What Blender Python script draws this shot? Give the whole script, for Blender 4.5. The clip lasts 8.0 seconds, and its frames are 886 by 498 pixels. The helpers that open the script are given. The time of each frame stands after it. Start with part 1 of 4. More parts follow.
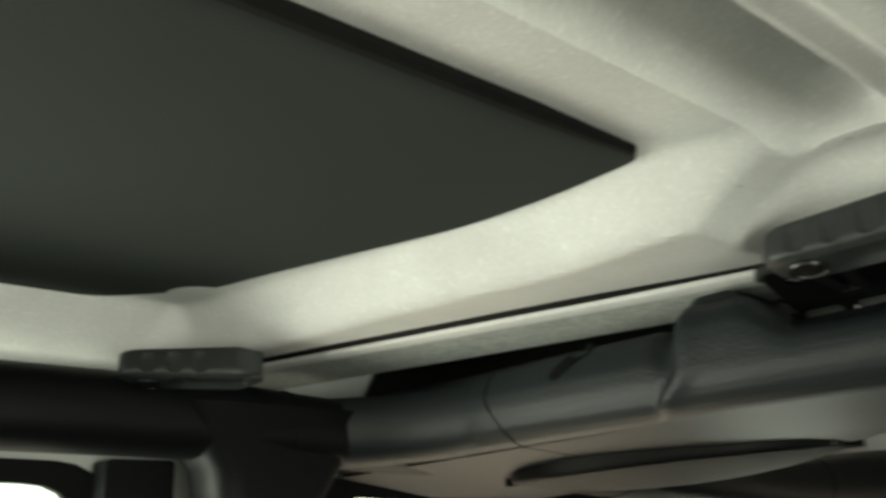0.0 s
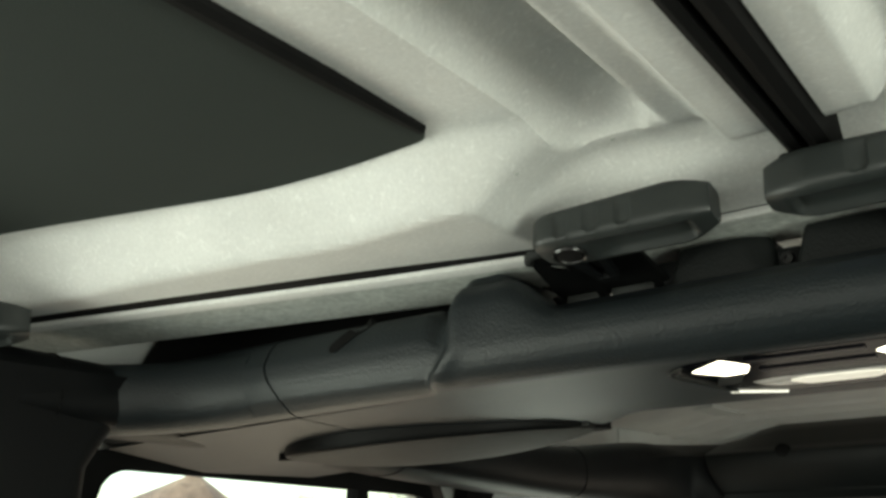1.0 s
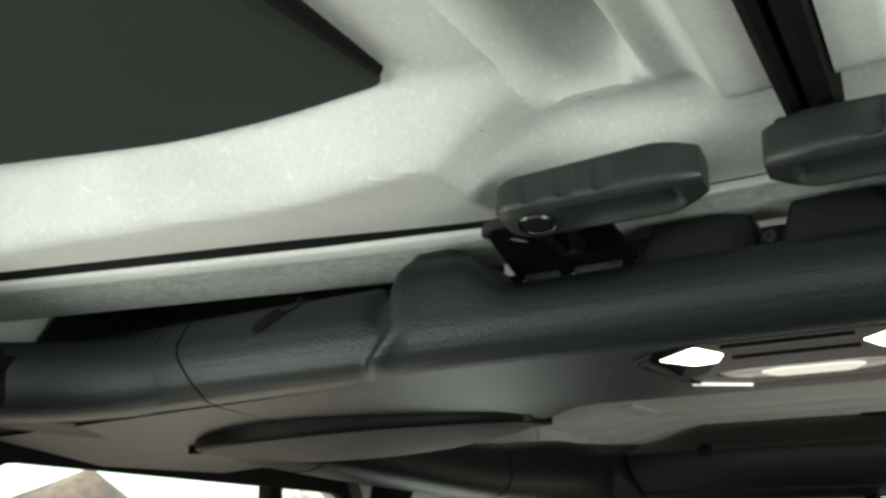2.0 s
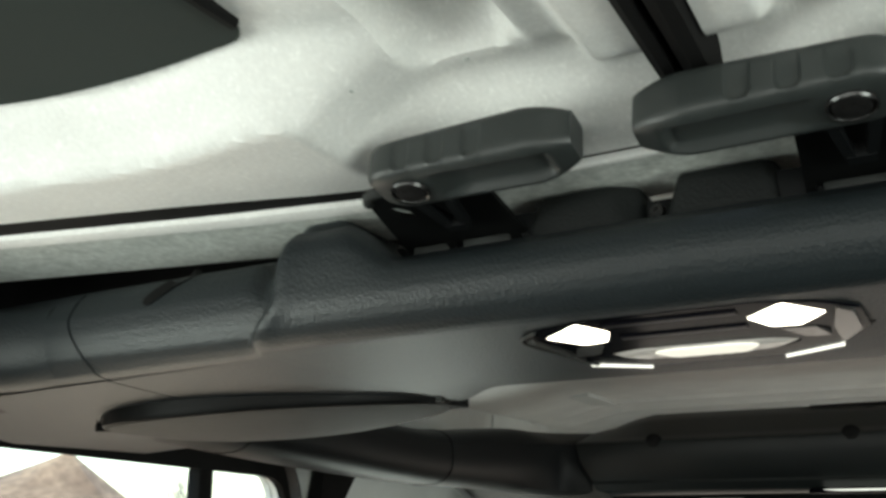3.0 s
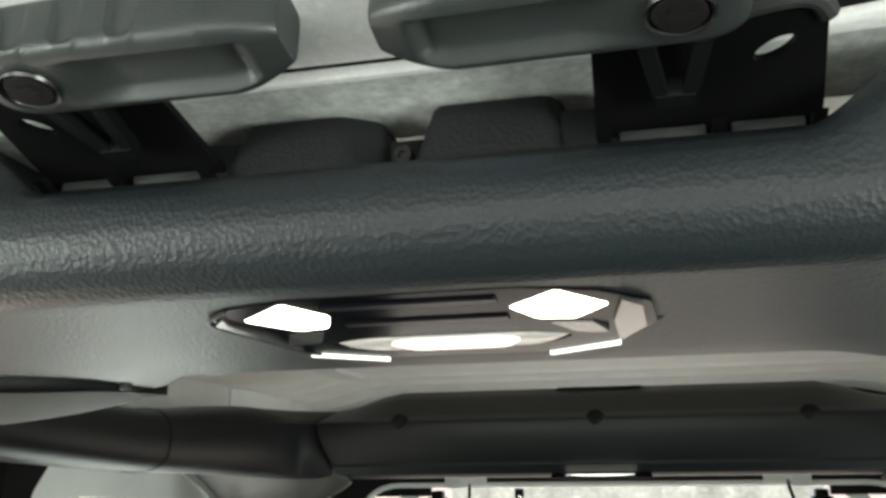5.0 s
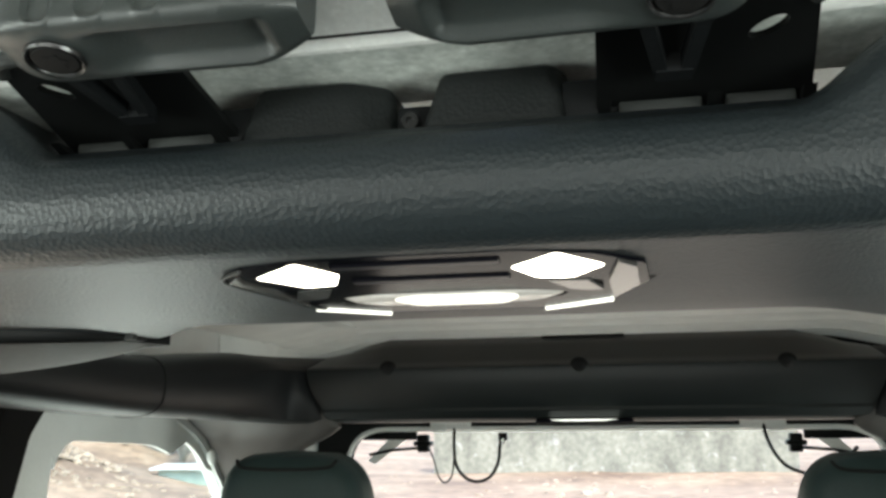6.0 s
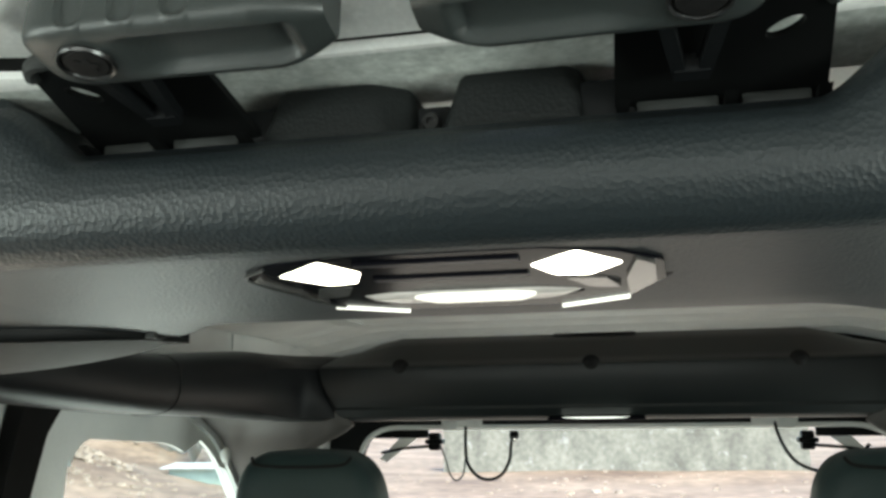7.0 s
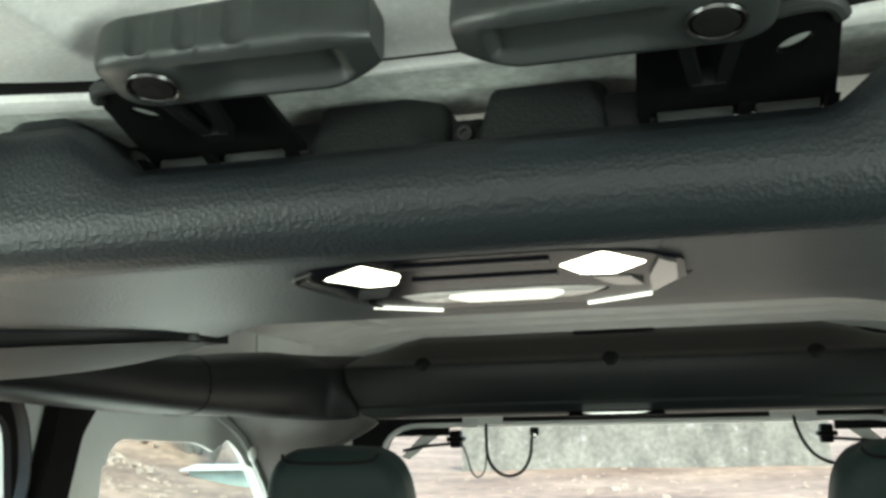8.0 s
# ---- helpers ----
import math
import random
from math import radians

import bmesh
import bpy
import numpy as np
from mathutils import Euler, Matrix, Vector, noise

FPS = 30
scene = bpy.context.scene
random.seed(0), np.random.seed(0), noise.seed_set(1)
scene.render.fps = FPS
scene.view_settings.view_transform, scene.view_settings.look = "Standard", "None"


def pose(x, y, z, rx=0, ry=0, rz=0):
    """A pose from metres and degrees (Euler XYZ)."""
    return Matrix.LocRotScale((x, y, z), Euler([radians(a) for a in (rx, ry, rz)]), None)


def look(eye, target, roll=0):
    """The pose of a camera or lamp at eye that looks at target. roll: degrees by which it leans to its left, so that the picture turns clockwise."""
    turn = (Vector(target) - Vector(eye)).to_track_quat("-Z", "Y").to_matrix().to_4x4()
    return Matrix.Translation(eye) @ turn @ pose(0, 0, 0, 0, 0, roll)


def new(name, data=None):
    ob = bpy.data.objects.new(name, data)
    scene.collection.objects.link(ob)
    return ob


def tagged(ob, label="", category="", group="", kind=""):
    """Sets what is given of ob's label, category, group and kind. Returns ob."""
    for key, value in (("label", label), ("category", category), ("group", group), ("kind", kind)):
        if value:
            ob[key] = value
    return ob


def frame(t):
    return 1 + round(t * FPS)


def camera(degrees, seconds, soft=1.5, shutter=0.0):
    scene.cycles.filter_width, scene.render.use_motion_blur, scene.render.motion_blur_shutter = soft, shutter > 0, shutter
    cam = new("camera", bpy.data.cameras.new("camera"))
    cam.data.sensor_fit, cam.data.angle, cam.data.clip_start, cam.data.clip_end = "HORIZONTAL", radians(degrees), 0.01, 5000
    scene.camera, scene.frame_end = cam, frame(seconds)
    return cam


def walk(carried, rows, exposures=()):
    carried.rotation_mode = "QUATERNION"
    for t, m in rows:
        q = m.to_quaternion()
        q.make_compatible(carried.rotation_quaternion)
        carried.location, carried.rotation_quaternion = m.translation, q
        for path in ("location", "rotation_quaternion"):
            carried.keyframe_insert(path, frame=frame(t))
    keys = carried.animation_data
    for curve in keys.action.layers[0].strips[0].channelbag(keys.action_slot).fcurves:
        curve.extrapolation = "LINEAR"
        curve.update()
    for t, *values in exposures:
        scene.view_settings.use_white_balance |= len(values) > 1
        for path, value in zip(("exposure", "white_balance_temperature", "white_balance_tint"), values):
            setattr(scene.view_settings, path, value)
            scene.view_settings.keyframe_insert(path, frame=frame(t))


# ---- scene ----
from mathutils import geometry

cam = camera(52.50, 8.0, soft=3.0, shutter=0.4)
PATH = [
    (0, (0.1230, -0.6002, 1.5235), (-1.3048, 0.6595, 2.1352), -1.87),
    (0.5, (0.1600, -0.6217, 1.5111), (-1.0471, 0.8636, 2.0913), -1.76),
    (1, (0.1357, -0.6063, 1.5020), (-0.9613, 0.9584, 2.0921), -1.51),
    (1.2, (0.1152, -0.6039, 1.5016), (-0.9426, 0.9890, 2.0880), -1.56),
    (2.3, (0.0754, -0.5510, 1.5099), (-0.8313, 1.1358, 2.0866), -1.05),
    (2.5, (0.0916, -0.5589, 1.5140), (-0.8055, 1.1350, 2.0849), -0.93),
    (3, (0.1201, -0.5089, 1.4984), (-0.7894, 1.1812, 2.0609), -0.39),
    (3.5, (0.1168, -0.4336, 1.5111), (-0.6753, 1.3145, 2.0739), -0.50),
    (4, (0.0971, -0.3898, 1.5244), (-0.5284, 1.4250, 2.0859), -0.75),
    (4.5, (0.0975, -0.3694, 1.5298), (-0.4232, 1.4832, 2.0744), -0.70),
    (5, (0.0938, -0.3670, 1.5327), (-0.3445, 1.5230, 2.0182), -0.59),
    (5.2, (0.0915, -0.3679, 1.5325), (-0.3266, 1.5338, 1.9895), -0.69),
    (6.3, (0.0886, -0.3915, 1.5361), (-0.3190, 1.5336, 1.8941), -0.52),
    (6.5, (0.0891, -0.3895, 1.5355), (-0.3256, 1.5334, 1.8969), -0.49),
    (7, (0.0851, -0.3952, 1.5339), (-0.3409, 1.5245, 1.8992), -0.62),
    (7.5, (0.0919, -0.4071, 1.5360), (-0.3431, 1.5101, 1.9037), -0.78),
    (8, (0.0823, -0.4255, 1.5305), (-0.3755, 1.4871, 1.8947), -1.29),
]
EXPOSURES = [(0.0, 1.74, 7600, -4), (0.5, 1.72, 7600, -4), (1.0, 1.79, 7300, -4), (2.5, 1.98, 6850, -2), (3.0, 2.15, 6850, -1), (3.5, 2.48, 6820, -1), (4.0, 2.68, 6800, 0), (4.5, 2.88, 6800, 0), (5.0, 2.98, 6850, 0), (6.5, 2.68, 6700, -2), (7.0, 2.61, 6700, -4), (7.5, 2.62, 6750, -8), (8.0, 2.60, 6750, -8)]
walk(cam, [(t, look(eye, target, roll)) for t, eye, target, roll in PATH], EXPOSURES)

# ---- world and light ----
world = bpy.data.worlds.new("sky")
scene.world = world
world.use_nodes = True
wn = world.node_tree
sky = wn.nodes.new("ShaderNodeTexSky")
sky.sky_type = "NISHITA"
sky.sun_disc = False
sky.sun_elevation = radians(57)
sky.sun_rotation = radians(151)
sky.air_density, sky.dust_density, sky.ozone_density = 1.0, 1.5, 1.0
wn.links.new(sky.outputs[0], wn.nodes["Background"].inputs[0])
wn.nodes["Background"].inputs[1].default_value = 0.15

sun_data = bpy.data.lights.new("sun", "SUN")
sun_data.energy, sun_data.angle, sun_data.color = 1.08, radians(14), (1.0, 0.95, 0.88)
sun = new("sun", sun_data)
sun.matrix_world = look((5, -9, 16), (0, 0, 0))


def window_light(name, eye, target, w, h, watts, color=(0.95, 0.98, 1.0)):
    data = bpy.data.lights.new(name, "AREA")
    data.shape, data.size, data.size_y, data.energy, data.color = "RECTANGLE", w, h, watts, color
    ob = new(name, data)
    ob.matrix_world = look(eye, target)
    return ob


# daylight that comes in, mostly off the bright ground, through the windscreen and the windows
window_light("windscreen_daylight", (0.0, -1.18, 1.53), (0.0, -0.1, 1.66), 1.15, 0.16, 0.84)
window_light("door_daylight", (-0.80, -0.62, 1.43), (-0.20, -0.25, 1.67), 0.46, 0.24, 1.42)
window_light("door_daylight", (0.80, -0.54, 1.42), (0.0, -0.30, 1.68), 0.46, 0.24, 1.75)
window_light("rear_door_daylight", (-0.80, 0.28, 1.19), (-0.30, 0.12, 1.59), 0.50, 0.26, 0.37, (1.0, 0.83, 0.74))
window_light("rear_door_daylight", (0.80, 0.28, 1.19), (0.30, 0.12, 1.59), 0.50, 0.26, 0.03, (1.0, 0.93, 0.85))
window_light("rear_daylight", (0.0, 1.99, 1.14), (0.0, 1.2, 1.70), 1.20, 0.26, 0.24, (1.0, 0.93, 0.88))
window_light("quarter_daylight", (-0.81, 1.10, 1.20), (0.3, 1.15, 1.66), 0.55, 0.24, 0.45)
window_light("quarter_daylight", (0.81, 1.10, 1.20), (-0.3, 1.15, 1.66), 0.55, 0.24, 0.95)


# ---- materials ----
def material(name, color, rough=0.5, metal=0.0, coat=0.0, vary=0.12, scale=12.0, fine=0.0, fine_scale=300.0,
             stretch=None, bump=0.0, bump_scale=250.0, bump_kind="noise", emit=None, emit_power=0.0, spec=0.5, tint=None, fleck=0.0, fleck_scale=110.0):
    m = bpy.data.materials.new(name)
    m.use_nodes = True
    t = m.node_tree
    b = t.nodes["Principled BSDF"]
    b.inputs["Roughness"].default_value = rough
    b.inputs["Metallic"].default_value = metal
    b.inputs["Coat Weight"].default_value = coat
    b.inputs["Specular IOR Level"].default_value = spec
    co = t.nodes.new("ShaderNodeTexCoord")
    n1 = t.nodes.new("ShaderNodeTexNoise")
    n1.inputs["Scale"].default_value = scale
    n1.inputs["Detail"].default_value = 5
    if stretch:
        mp = t.nodes.new("ShaderNodeMapping")
        mp.inputs["Scale"].default_value = stretch
        t.links.new(co.outputs["Object"], mp.inputs["Vector"])
        t.links.new(mp.outputs["Vector"], n1.inputs["Vector"])
    else:
        t.links.new(co.outputs["Object"], n1.inputs["Vector"])
    ramp = t.nodes.new("ShaderNodeValToRGB")
    lo = [c * (1 - vary) for c in color]
    hi = [min(1, c * (1 + vary)) for c in (tint or color)]
    ramp.color_ramp.elements[0].position, ramp.color_ramp.elements[1].position = 0.3, 0.7
    ramp.color_ramp.elements[0].color, ramp.color_ramp.elements[1].color = (*lo, 1), (*hi, 1)
    t.links.new(n1.outputs["Fac"], ramp.inputs["Fac"])
    last = ramp.outputs["Color"]
    if fine:
        n2 = t.nodes.new("ShaderNodeTexNoise")
        n2.inputs["Scale"].default_value = fine_scale
        n2.inputs["Detail"].default_value = 3
        t.links.new(co.outputs["Object"], n2.inputs["Vector"])
        r2 = t.nodes.new("ShaderNodeValToRGB")
        r2.color_ramp.elements[0].position, r2.color_ramp.elements[1].position = 0.35, 0.68
        r2.color_ramp.elements[0].color = (1 - fine, 1 - fine, 1 - fine, 1)
        r2.color_ramp.elements[1].color = (1, 1, 1, 1)
        t.links.new(n2.outputs["Fac"], r2.inputs["Fac"])
        mix = t.nodes.new("ShaderNodeMix")
        mix.data_type, mix.blend_type = "RGBA", "MULTIPLY"
        mix.inputs[0].default_value = 1.0
        t.links.new(last, mix.inputs[6])
        t.links.new(r2.outputs["Color"], mix.inputs[7])
        last = mix.outputs[2]
    if fleck:
        # small paler flecks in irregular drifts
        n3 = t.nodes.new("ShaderNodeTexNoise")
        n3.inputs["Scale"].default_value = fleck_scale
        n3.inputs["Detail"].default_value = 2
        t.links.new(co.outputs["Object"], n3.inputs["Vector"])
        r3 = t.nodes.new("ShaderNodeValToRGB")
        r3.color_ramp.elements[0].position, r3.color_ramp.elements[1].position = 0.60, 0.70
        r3.color_ramp.elements[0].color, r3.color_ramp.elements[1].color = (0, 0, 0, 1), (fleck, fleck, fleck, 1)
        t.links.new(n3.outputs["Fac"], r3.inputs["Fac"])
        add = t.nodes.new("ShaderNodeMix")
        add.data_type, add.blend_type = "RGBA", "ADD"
        add.inputs[0].default_value = 1.0
        t.links.new(last, add.inputs[6])
        t.links.new(r3.outputs["Color"], add.inputs[7])
        last = add.outputs[2]
    t.links.new(last, b.inputs["Base Color"])
    if bump:
        if bump_kind == "grain":
            h = t.nodes.new("ShaderNodeTexVoronoi")
            h.inputs["Scale"].default_value = bump_scale
            out = h.outputs["Distance"]
        else:
            h = t.nodes.new("ShaderNodeTexNoise")
            h.inputs["Scale"].default_value = bump_scale
            h.inputs["Detail"].default_value = 4
            out = h.outputs["Fac"]
        t.links.new(co.outputs["Object"], h.inputs["Vector"])
        bp = t.nodes.new("ShaderNodeBump")
        bp.inputs["Strength"].default_value = min(1.0, bump)
        bp.inputs["Distance"].default_value = 0.001 if bump_scale > 60 else 0.01
        t.links.new(out, bp.inputs["Height"])
        t.links.new(bp.outputs["Normal"], b.inputs["Normal"])
    if emit:
        b.inputs["Emission Color"].default_value = (*emit, 1)
        b.inputs["Emission Strength"].default_value = emit_power
    return m


def glass_material(name, tint=(1, 1, 1)):
    m = bpy.data.materials.new(name)
    m.use_nodes = True
    t = m.node_tree
    t.nodes.remove(t.nodes["Principled BSDF"])
    tr = t.nodes.new("ShaderNodeBsdfTransparent")
    tr.inputs[0].default_value = (*tint, 1)
    gl = t.nodes.new("ShaderNodeBsdfGlossy")
    gl.inputs["Roughness"].default_value = 0.02
    mx = t.nodes.new("ShaderNodeMixShader")
    mx.inputs[0].default_value = 0.05
    t.links.new(tr.outputs[0], mx.inputs[1])
    t.links.new(gl.outputs[0], mx.inputs[2])
    t.links.new(mx.outputs[0], t.nodes["Material Output"].inputs[0])
    return m


SHELL = material("pale_grey_fibreglass", (0.69, 0.70, 0.675), rough=0.5, vary=0.07, scale=16, fine=0.09, fine_scale=380, bump=0.34, bump_scale=200, fleck=0.055, fleck_scale=190)
RAW = material("rough_grey_fibreglass", (0.51, 0.545, 0.51), rough=0.7, vary=0.16, scale=100, fine=0.24, fine_scale=260, bump=0.25, bump_scale=160, fleck=0.09, fleck_scale=190)
FELT = material("dark_headliner_cloth", (0.029, 0.036, 0.032), rough=0.95, vary=0.06, scale=6, fine=0.15, fine_scale=900, bump=0.3, bump_scale=800, spec=0.2)
RUBBER = material("black_rubber", (0.004, 0.004, 0.004), rough=0.75, vary=0.2, scale=30, spec=0.15)
GRAIN = material("grained_charcoal_plastic", (0.0098, 0.0134, 0.0150), rough=0.47, vary=0.10, scale=9, bump=0.31, bump_scale=480, bump_kind="grain", spec=0.38)
PLAIN = material("matt_charcoal_plastic", (0.0036, 0.0042, 0.0046), rough=0.48, vary=0.12, scale=14, bump=0.12, bump_scale=500, spec=0.16)
GRIP = material("grey_moulded_rubber", (0.0205, 0.0245, 0.0235), rough=0.42, vary=0.12, scale=25, fine=0.10, fine_scale=700, bump=0.18, bump_scale=900)
BRACKET = material("black_coated_steel", (0.0028, 0.0031, 0.0031), rough=0.5, vary=0.2, scale=30, spec=0.12)
TABGREY = material("dull_grey_steel", (0.022, 0.024, 0.023), rough=0.55, vary=0.25, scale=60, spec=0.2)
STEEL = material("dark_steel_bolt", (0.05, 0.05, 0.05), rough=0.28, metal=0.9, vary=0.2, scale=80)
CHROME = material("bright_metal_trim", (0.75, 0.75, 0.74), rough=0.15, metal=1.0, vary=0.05, scale=40)
PIANO = material("gloss_black_plastic", (0.003, 0.003, 0.0045), rough=0.2, vary=0.1, scale=20, spec=0.008)
GLOSS = material("polished_black_plastic", (0.004, 0.004, 0.006), rough=0.35, vary=0.1, scale=20, spec=0.10)
SMOKED = material("smoked_silver_plastic", (0.065, 0.062, 0.060), rough=0.25, metal=0.5, vary=0.15, scale=40)
LIT = material("lit_lamp_lens", (0.9, 0.88, 0.82), rough=0.3, emit=(1.0, 0.90, 0.78), emit_power=1.9)
LENS = material("clear_lamp_lens", (0.34, 0.33, 0.32), rough=0.22, vary=0.25, scale=60, emit=(1.0, 0.93, 0.85), emit_power=0.03)
GLOW = material("lit_diffuser", (0.7, 0.68, 0.64), rough=0.3, vary=0.1, scale=90, emit=(1.0, 0.93, 0.85), emit_power=0.14)
BARSKIN = material("satin_black_plastic", (0.0056, 0.0074, 0.0074), rough=0.40, vary=0.12, scale=14, bump=0.10, bump_scale=500, spec=0.27)
STONE = material("pale_brown_stones", (0.29, 0.225, 0.175), rough=0.9, vary=0.3, scale=3, fine=0.2, fine_scale=25)
CARGO = material("lit_cargo_lens", (0.8, 0.8, 0.8), rough=0.2, emit=(1.0, 1.0, 0.97), emit_power=0.22)
GUIDE = material("lit_edge_strip", (0.8, 0.8, 0.78), rough=0.3, emit=(1.0, 0.95, 0.88), emit_power=0.22)
CLOTH = material("grey_speaker_cloth", (0.034, 0.035, 0.034), rough=0.6, vary=0.06, scale=20, fine=0.25, fine_scale=1400, bump=0.3, bump_scale=1200, spec=0.15)
LEATHER = material("blue_black_leatherette", (0.0095, 0.0175, 0.0175), rough=0.5, vary=0.10, scale=20, bump=0.25, bump_scale=480, bump_kind="grain", spec=0.16)
DARKGRAIN = material("grained_black_plastic", (0.0040, 0.0052, 0.0052), rough=0.5, vary=0.10, scale=9, bump=0.2, bump_scale=560, bump_kind="grain", spec=0.28)
PAINT = material("pale_grey_paint", (0.62, 0.64, 0.62), rough=0.4, vary=0.06, scale=10, fine=0.05, fine_scale=300)
TRIMGREY = material("brown_grey_pillar_plastic", (0.034, 0.032, 0.030), rough=0.55, vary=0.10, scale=12, bump=0.15, bump_scale=600, spec=0.3)
BELT = material("black_webbing", (0.012, 0.012, 0.013), rough=0.8, vary=0.2, scale=60)
CARPET = material("dark_carpet", (0.03, 0.03, 0.03), rough=0.95, vary=0.3, scale=40, fine=0.3, fine_scale=500)
GLASS = glass_material("window_glass", (0.93, 0.96, 0.95))
CONCRETE = material("weathered_concrete", (0.195, 0.184, 0.155), rough=0.9, vary=0.34, scale=1.7, stretch=(1, 1, 0.5), fine=0.30, fine_scale=7, bump=0.4, bump_scale=12, fleck=0.10, fleck_scale=3.0)
DIRT = material("dry_brown_soil", (0.190, 0.118, 0.082), rough=0.95, vary=0.3, scale=0.35, fine=0.4, fine_scale=3.0, bump=0.8, bump_scale=6, tint=(0.235, 0.165, 0.118))
HUTGREEN = material("faded_green_boards", (0.30, 0.37, 0.33), rough=0.8, vary=0.2, scale=2)
HUTROOF = material("white_sheet_roof", (0.42, 0.43, 0.42), rough=0.6, vary=0.1, scale=2)
TWIG = material("pale_dry_twigs", (0.26, 0.25, 0.22), rough=0.9, vary=0.3, scale=1.5)


# ---- mesh helpers ----
def part(name, bm, mat, parent=None, label="", smooth=True):
    bmesh.ops.recalc_face_normals(bm, faces=bm.faces[:])
    me = bpy.data.meshes.new(name)
    bm.to_mesh(me)
    bm.free()
    if smooth:
        me.polygons.foreach_set("use_smooth", [True] * len(me.polygons))
        me.set_sharp_from_angle(angle=radians(35))
    me.materials.append(mat)
    ob = new(name, me)
    if parent is not None:
        ob.parent = parent
        ob.matrix_parent_inverse = parent.matrix_world.inverted()
    if label:
        tagged(ob, label)
    return ob


def thing(name, at, label, category, group="", kind=""):
    ob = new(name)
    ob.empty_display_size = 0.03
    ob.matrix_world = Matrix.Translation(at)
    return tagged(ob, label, category, group, kind)


def box(bm, lo, hi, bevel=0.0, seg=2):
    c = [(a + b) / 2 for a, b in zip(lo, hi)]
    s = [abs(b - a) for a, b in zip(lo, hi)]
    r = bmesh.ops.create_cube(bm, size=1, matrix=Matrix.Translation(c) @ Matrix.Diagonal((*s, 1)))
    if bevel:
        edges = {e for v in r["verts"] for e in v.link_edges}
        bmesh.ops.bevel(bm, geom=list(edges), offset=bevel, segments=seg, profile=0.5, affect="EDGES")
    return bm


def loft(bm, rings, closed=True, caps=True):
    """Skin a list of rings of points."""
    vs = [[bm.verts.new(p) for p in r] for r in rings]
    n = len(rings[0])
    for a, b in zip(vs, vs[1:]):
        for i in range(n if closed else n - 1):
            j = (i + 1) % n
            bm.faces.new((a[i], a[j], b[j], b[i]))
    if caps and closed:
        bm.faces.new(vs[0])
        bm.faces.new(list(reversed(vs[-1])))
    return bm


def tube(bm, pts, radius, sides=10):
    """A round tube along points; radius is a number or one for each point."""
    pts = [Vector(p) for p in pts]
    rings = []
    for i, p in enumerate(pts):
        d = (pts[min(i + 1, len(pts) - 1)] - pts[max(i - 1, 0)]).normalized()
        side = d.cross(Vector((0.31, 0.17, 0.93))).normalized()
        up = side.cross(d)
        r = radius[i] if isinstance(radius, (list, tuple)) else radius
        rings.append([p + r * (math.cos(a) * side + math.sin(a) * up) for a in (2 * math.pi * k / sides for k in range(sides))])
    return loft(bm, rings)


def smooth_path(pts, steps=8):
    """Catmull-Rom points through pts."""
    pts = [Vector(p) for p in pts]
    out = []
    for i in range(len(pts) - 1):
        p0, p1, p2, p3 = pts[max(i - 1, 0)], pts[i], pts[i + 1], pts[min(i + 2, len(pts) - 1)]
        for k in range(steps):
            t = k / steps
            out.append(0.5 * (2 * p1 + (p2 - p0) * t + (2 * p0 - 5 * p1 + 4 * p2 - p3) * t * t + (3 * p1 - p0 - 3 * p2 + p3) * t ** 3))
    out.append(pts[-1])
    return out


def round_poly(pts, radius, seg=5):
    """A polygon in 2D with rounded corners."""
    out = []
    n = len(pts)
    for i in range(n):
        a, b, c = Vector(pts[i - 1]), Vector(pts[i]), Vector(pts[(i + 1) % n])
        r = radius[i] if isinstance(radius, (list, tuple)) else radius
        u, w = (a - b), (c - b)
        d = min(r, u.length * 0.45, w.length * 0.45)
        p, q = b + u.normalized() * d, b + w.normalized() * d
        for k in range(seg + 1):
            t = k / seg
            out.append((1 - t) ** 2 * p + 2 * t * (1 - t) * b + t * t * q)
    return out


def slab(bm, outer, holes, lift, depth, bevel=0.0):
    """A plate with holes: loops in 2D, lift(u, v, w) puts them in space, w runs from 0 to depth."""
    layers = []
    for w in (0.0, depth):
        edges, rings = [], []
        for loop in [outer] + list(holes):
            vs = [bm.verts.new(lift(p[0], p[1], w)) for p in loop]
            rings.append(vs)
            edges += [bm.edges.new((vs[i], vs[(i + 1) % len(vs)])) for i in range(len(vs))]
        bmesh.ops.triangle_fill(bm, edges=edges, use_beauty=True, use_dissolve=False)
        layers.append(rings)
    for ra, rb in zip(*layers):
        for i in range(len(ra)):
            j = (i + 1) % len(ra)
            bm.faces.new((ra[i], ra[j], rb[j], rb[i]))
    return bm


def sstep(a, b, x):
    t = min(1.0, max(0.0, (x - a) / (b - a)))
    return t * t * (3 - 2 * t)


def ease(t):
    """From 0 to 1 with a crisp start and a soft end."""
    t = min(1.0, max(0.0, t))
    return 1 - (1 - t) ** 2


def grid(bm, nu, nv, fn):
    vs = [[bm.verts.new(fn(i / nu, j / nv)) for j in range(nv + 1)] for i in range(nu + 1)]
    for i in range(nu):
        for j in range(nv):
            bm.faces.new((vs[i][j], vs[i + 1][j], vs[i + 1][j + 1], vs[i][j + 1]))
    return vs


# ---- roof panels ----
def gap_mid(x):
    """The middle of the joint between the lift-out roof panels and the hard top."""
    a = abs(x) - 0.13
    return -0.063 - 0.123 * (a + math.sqrt(a * a + 0.0012))


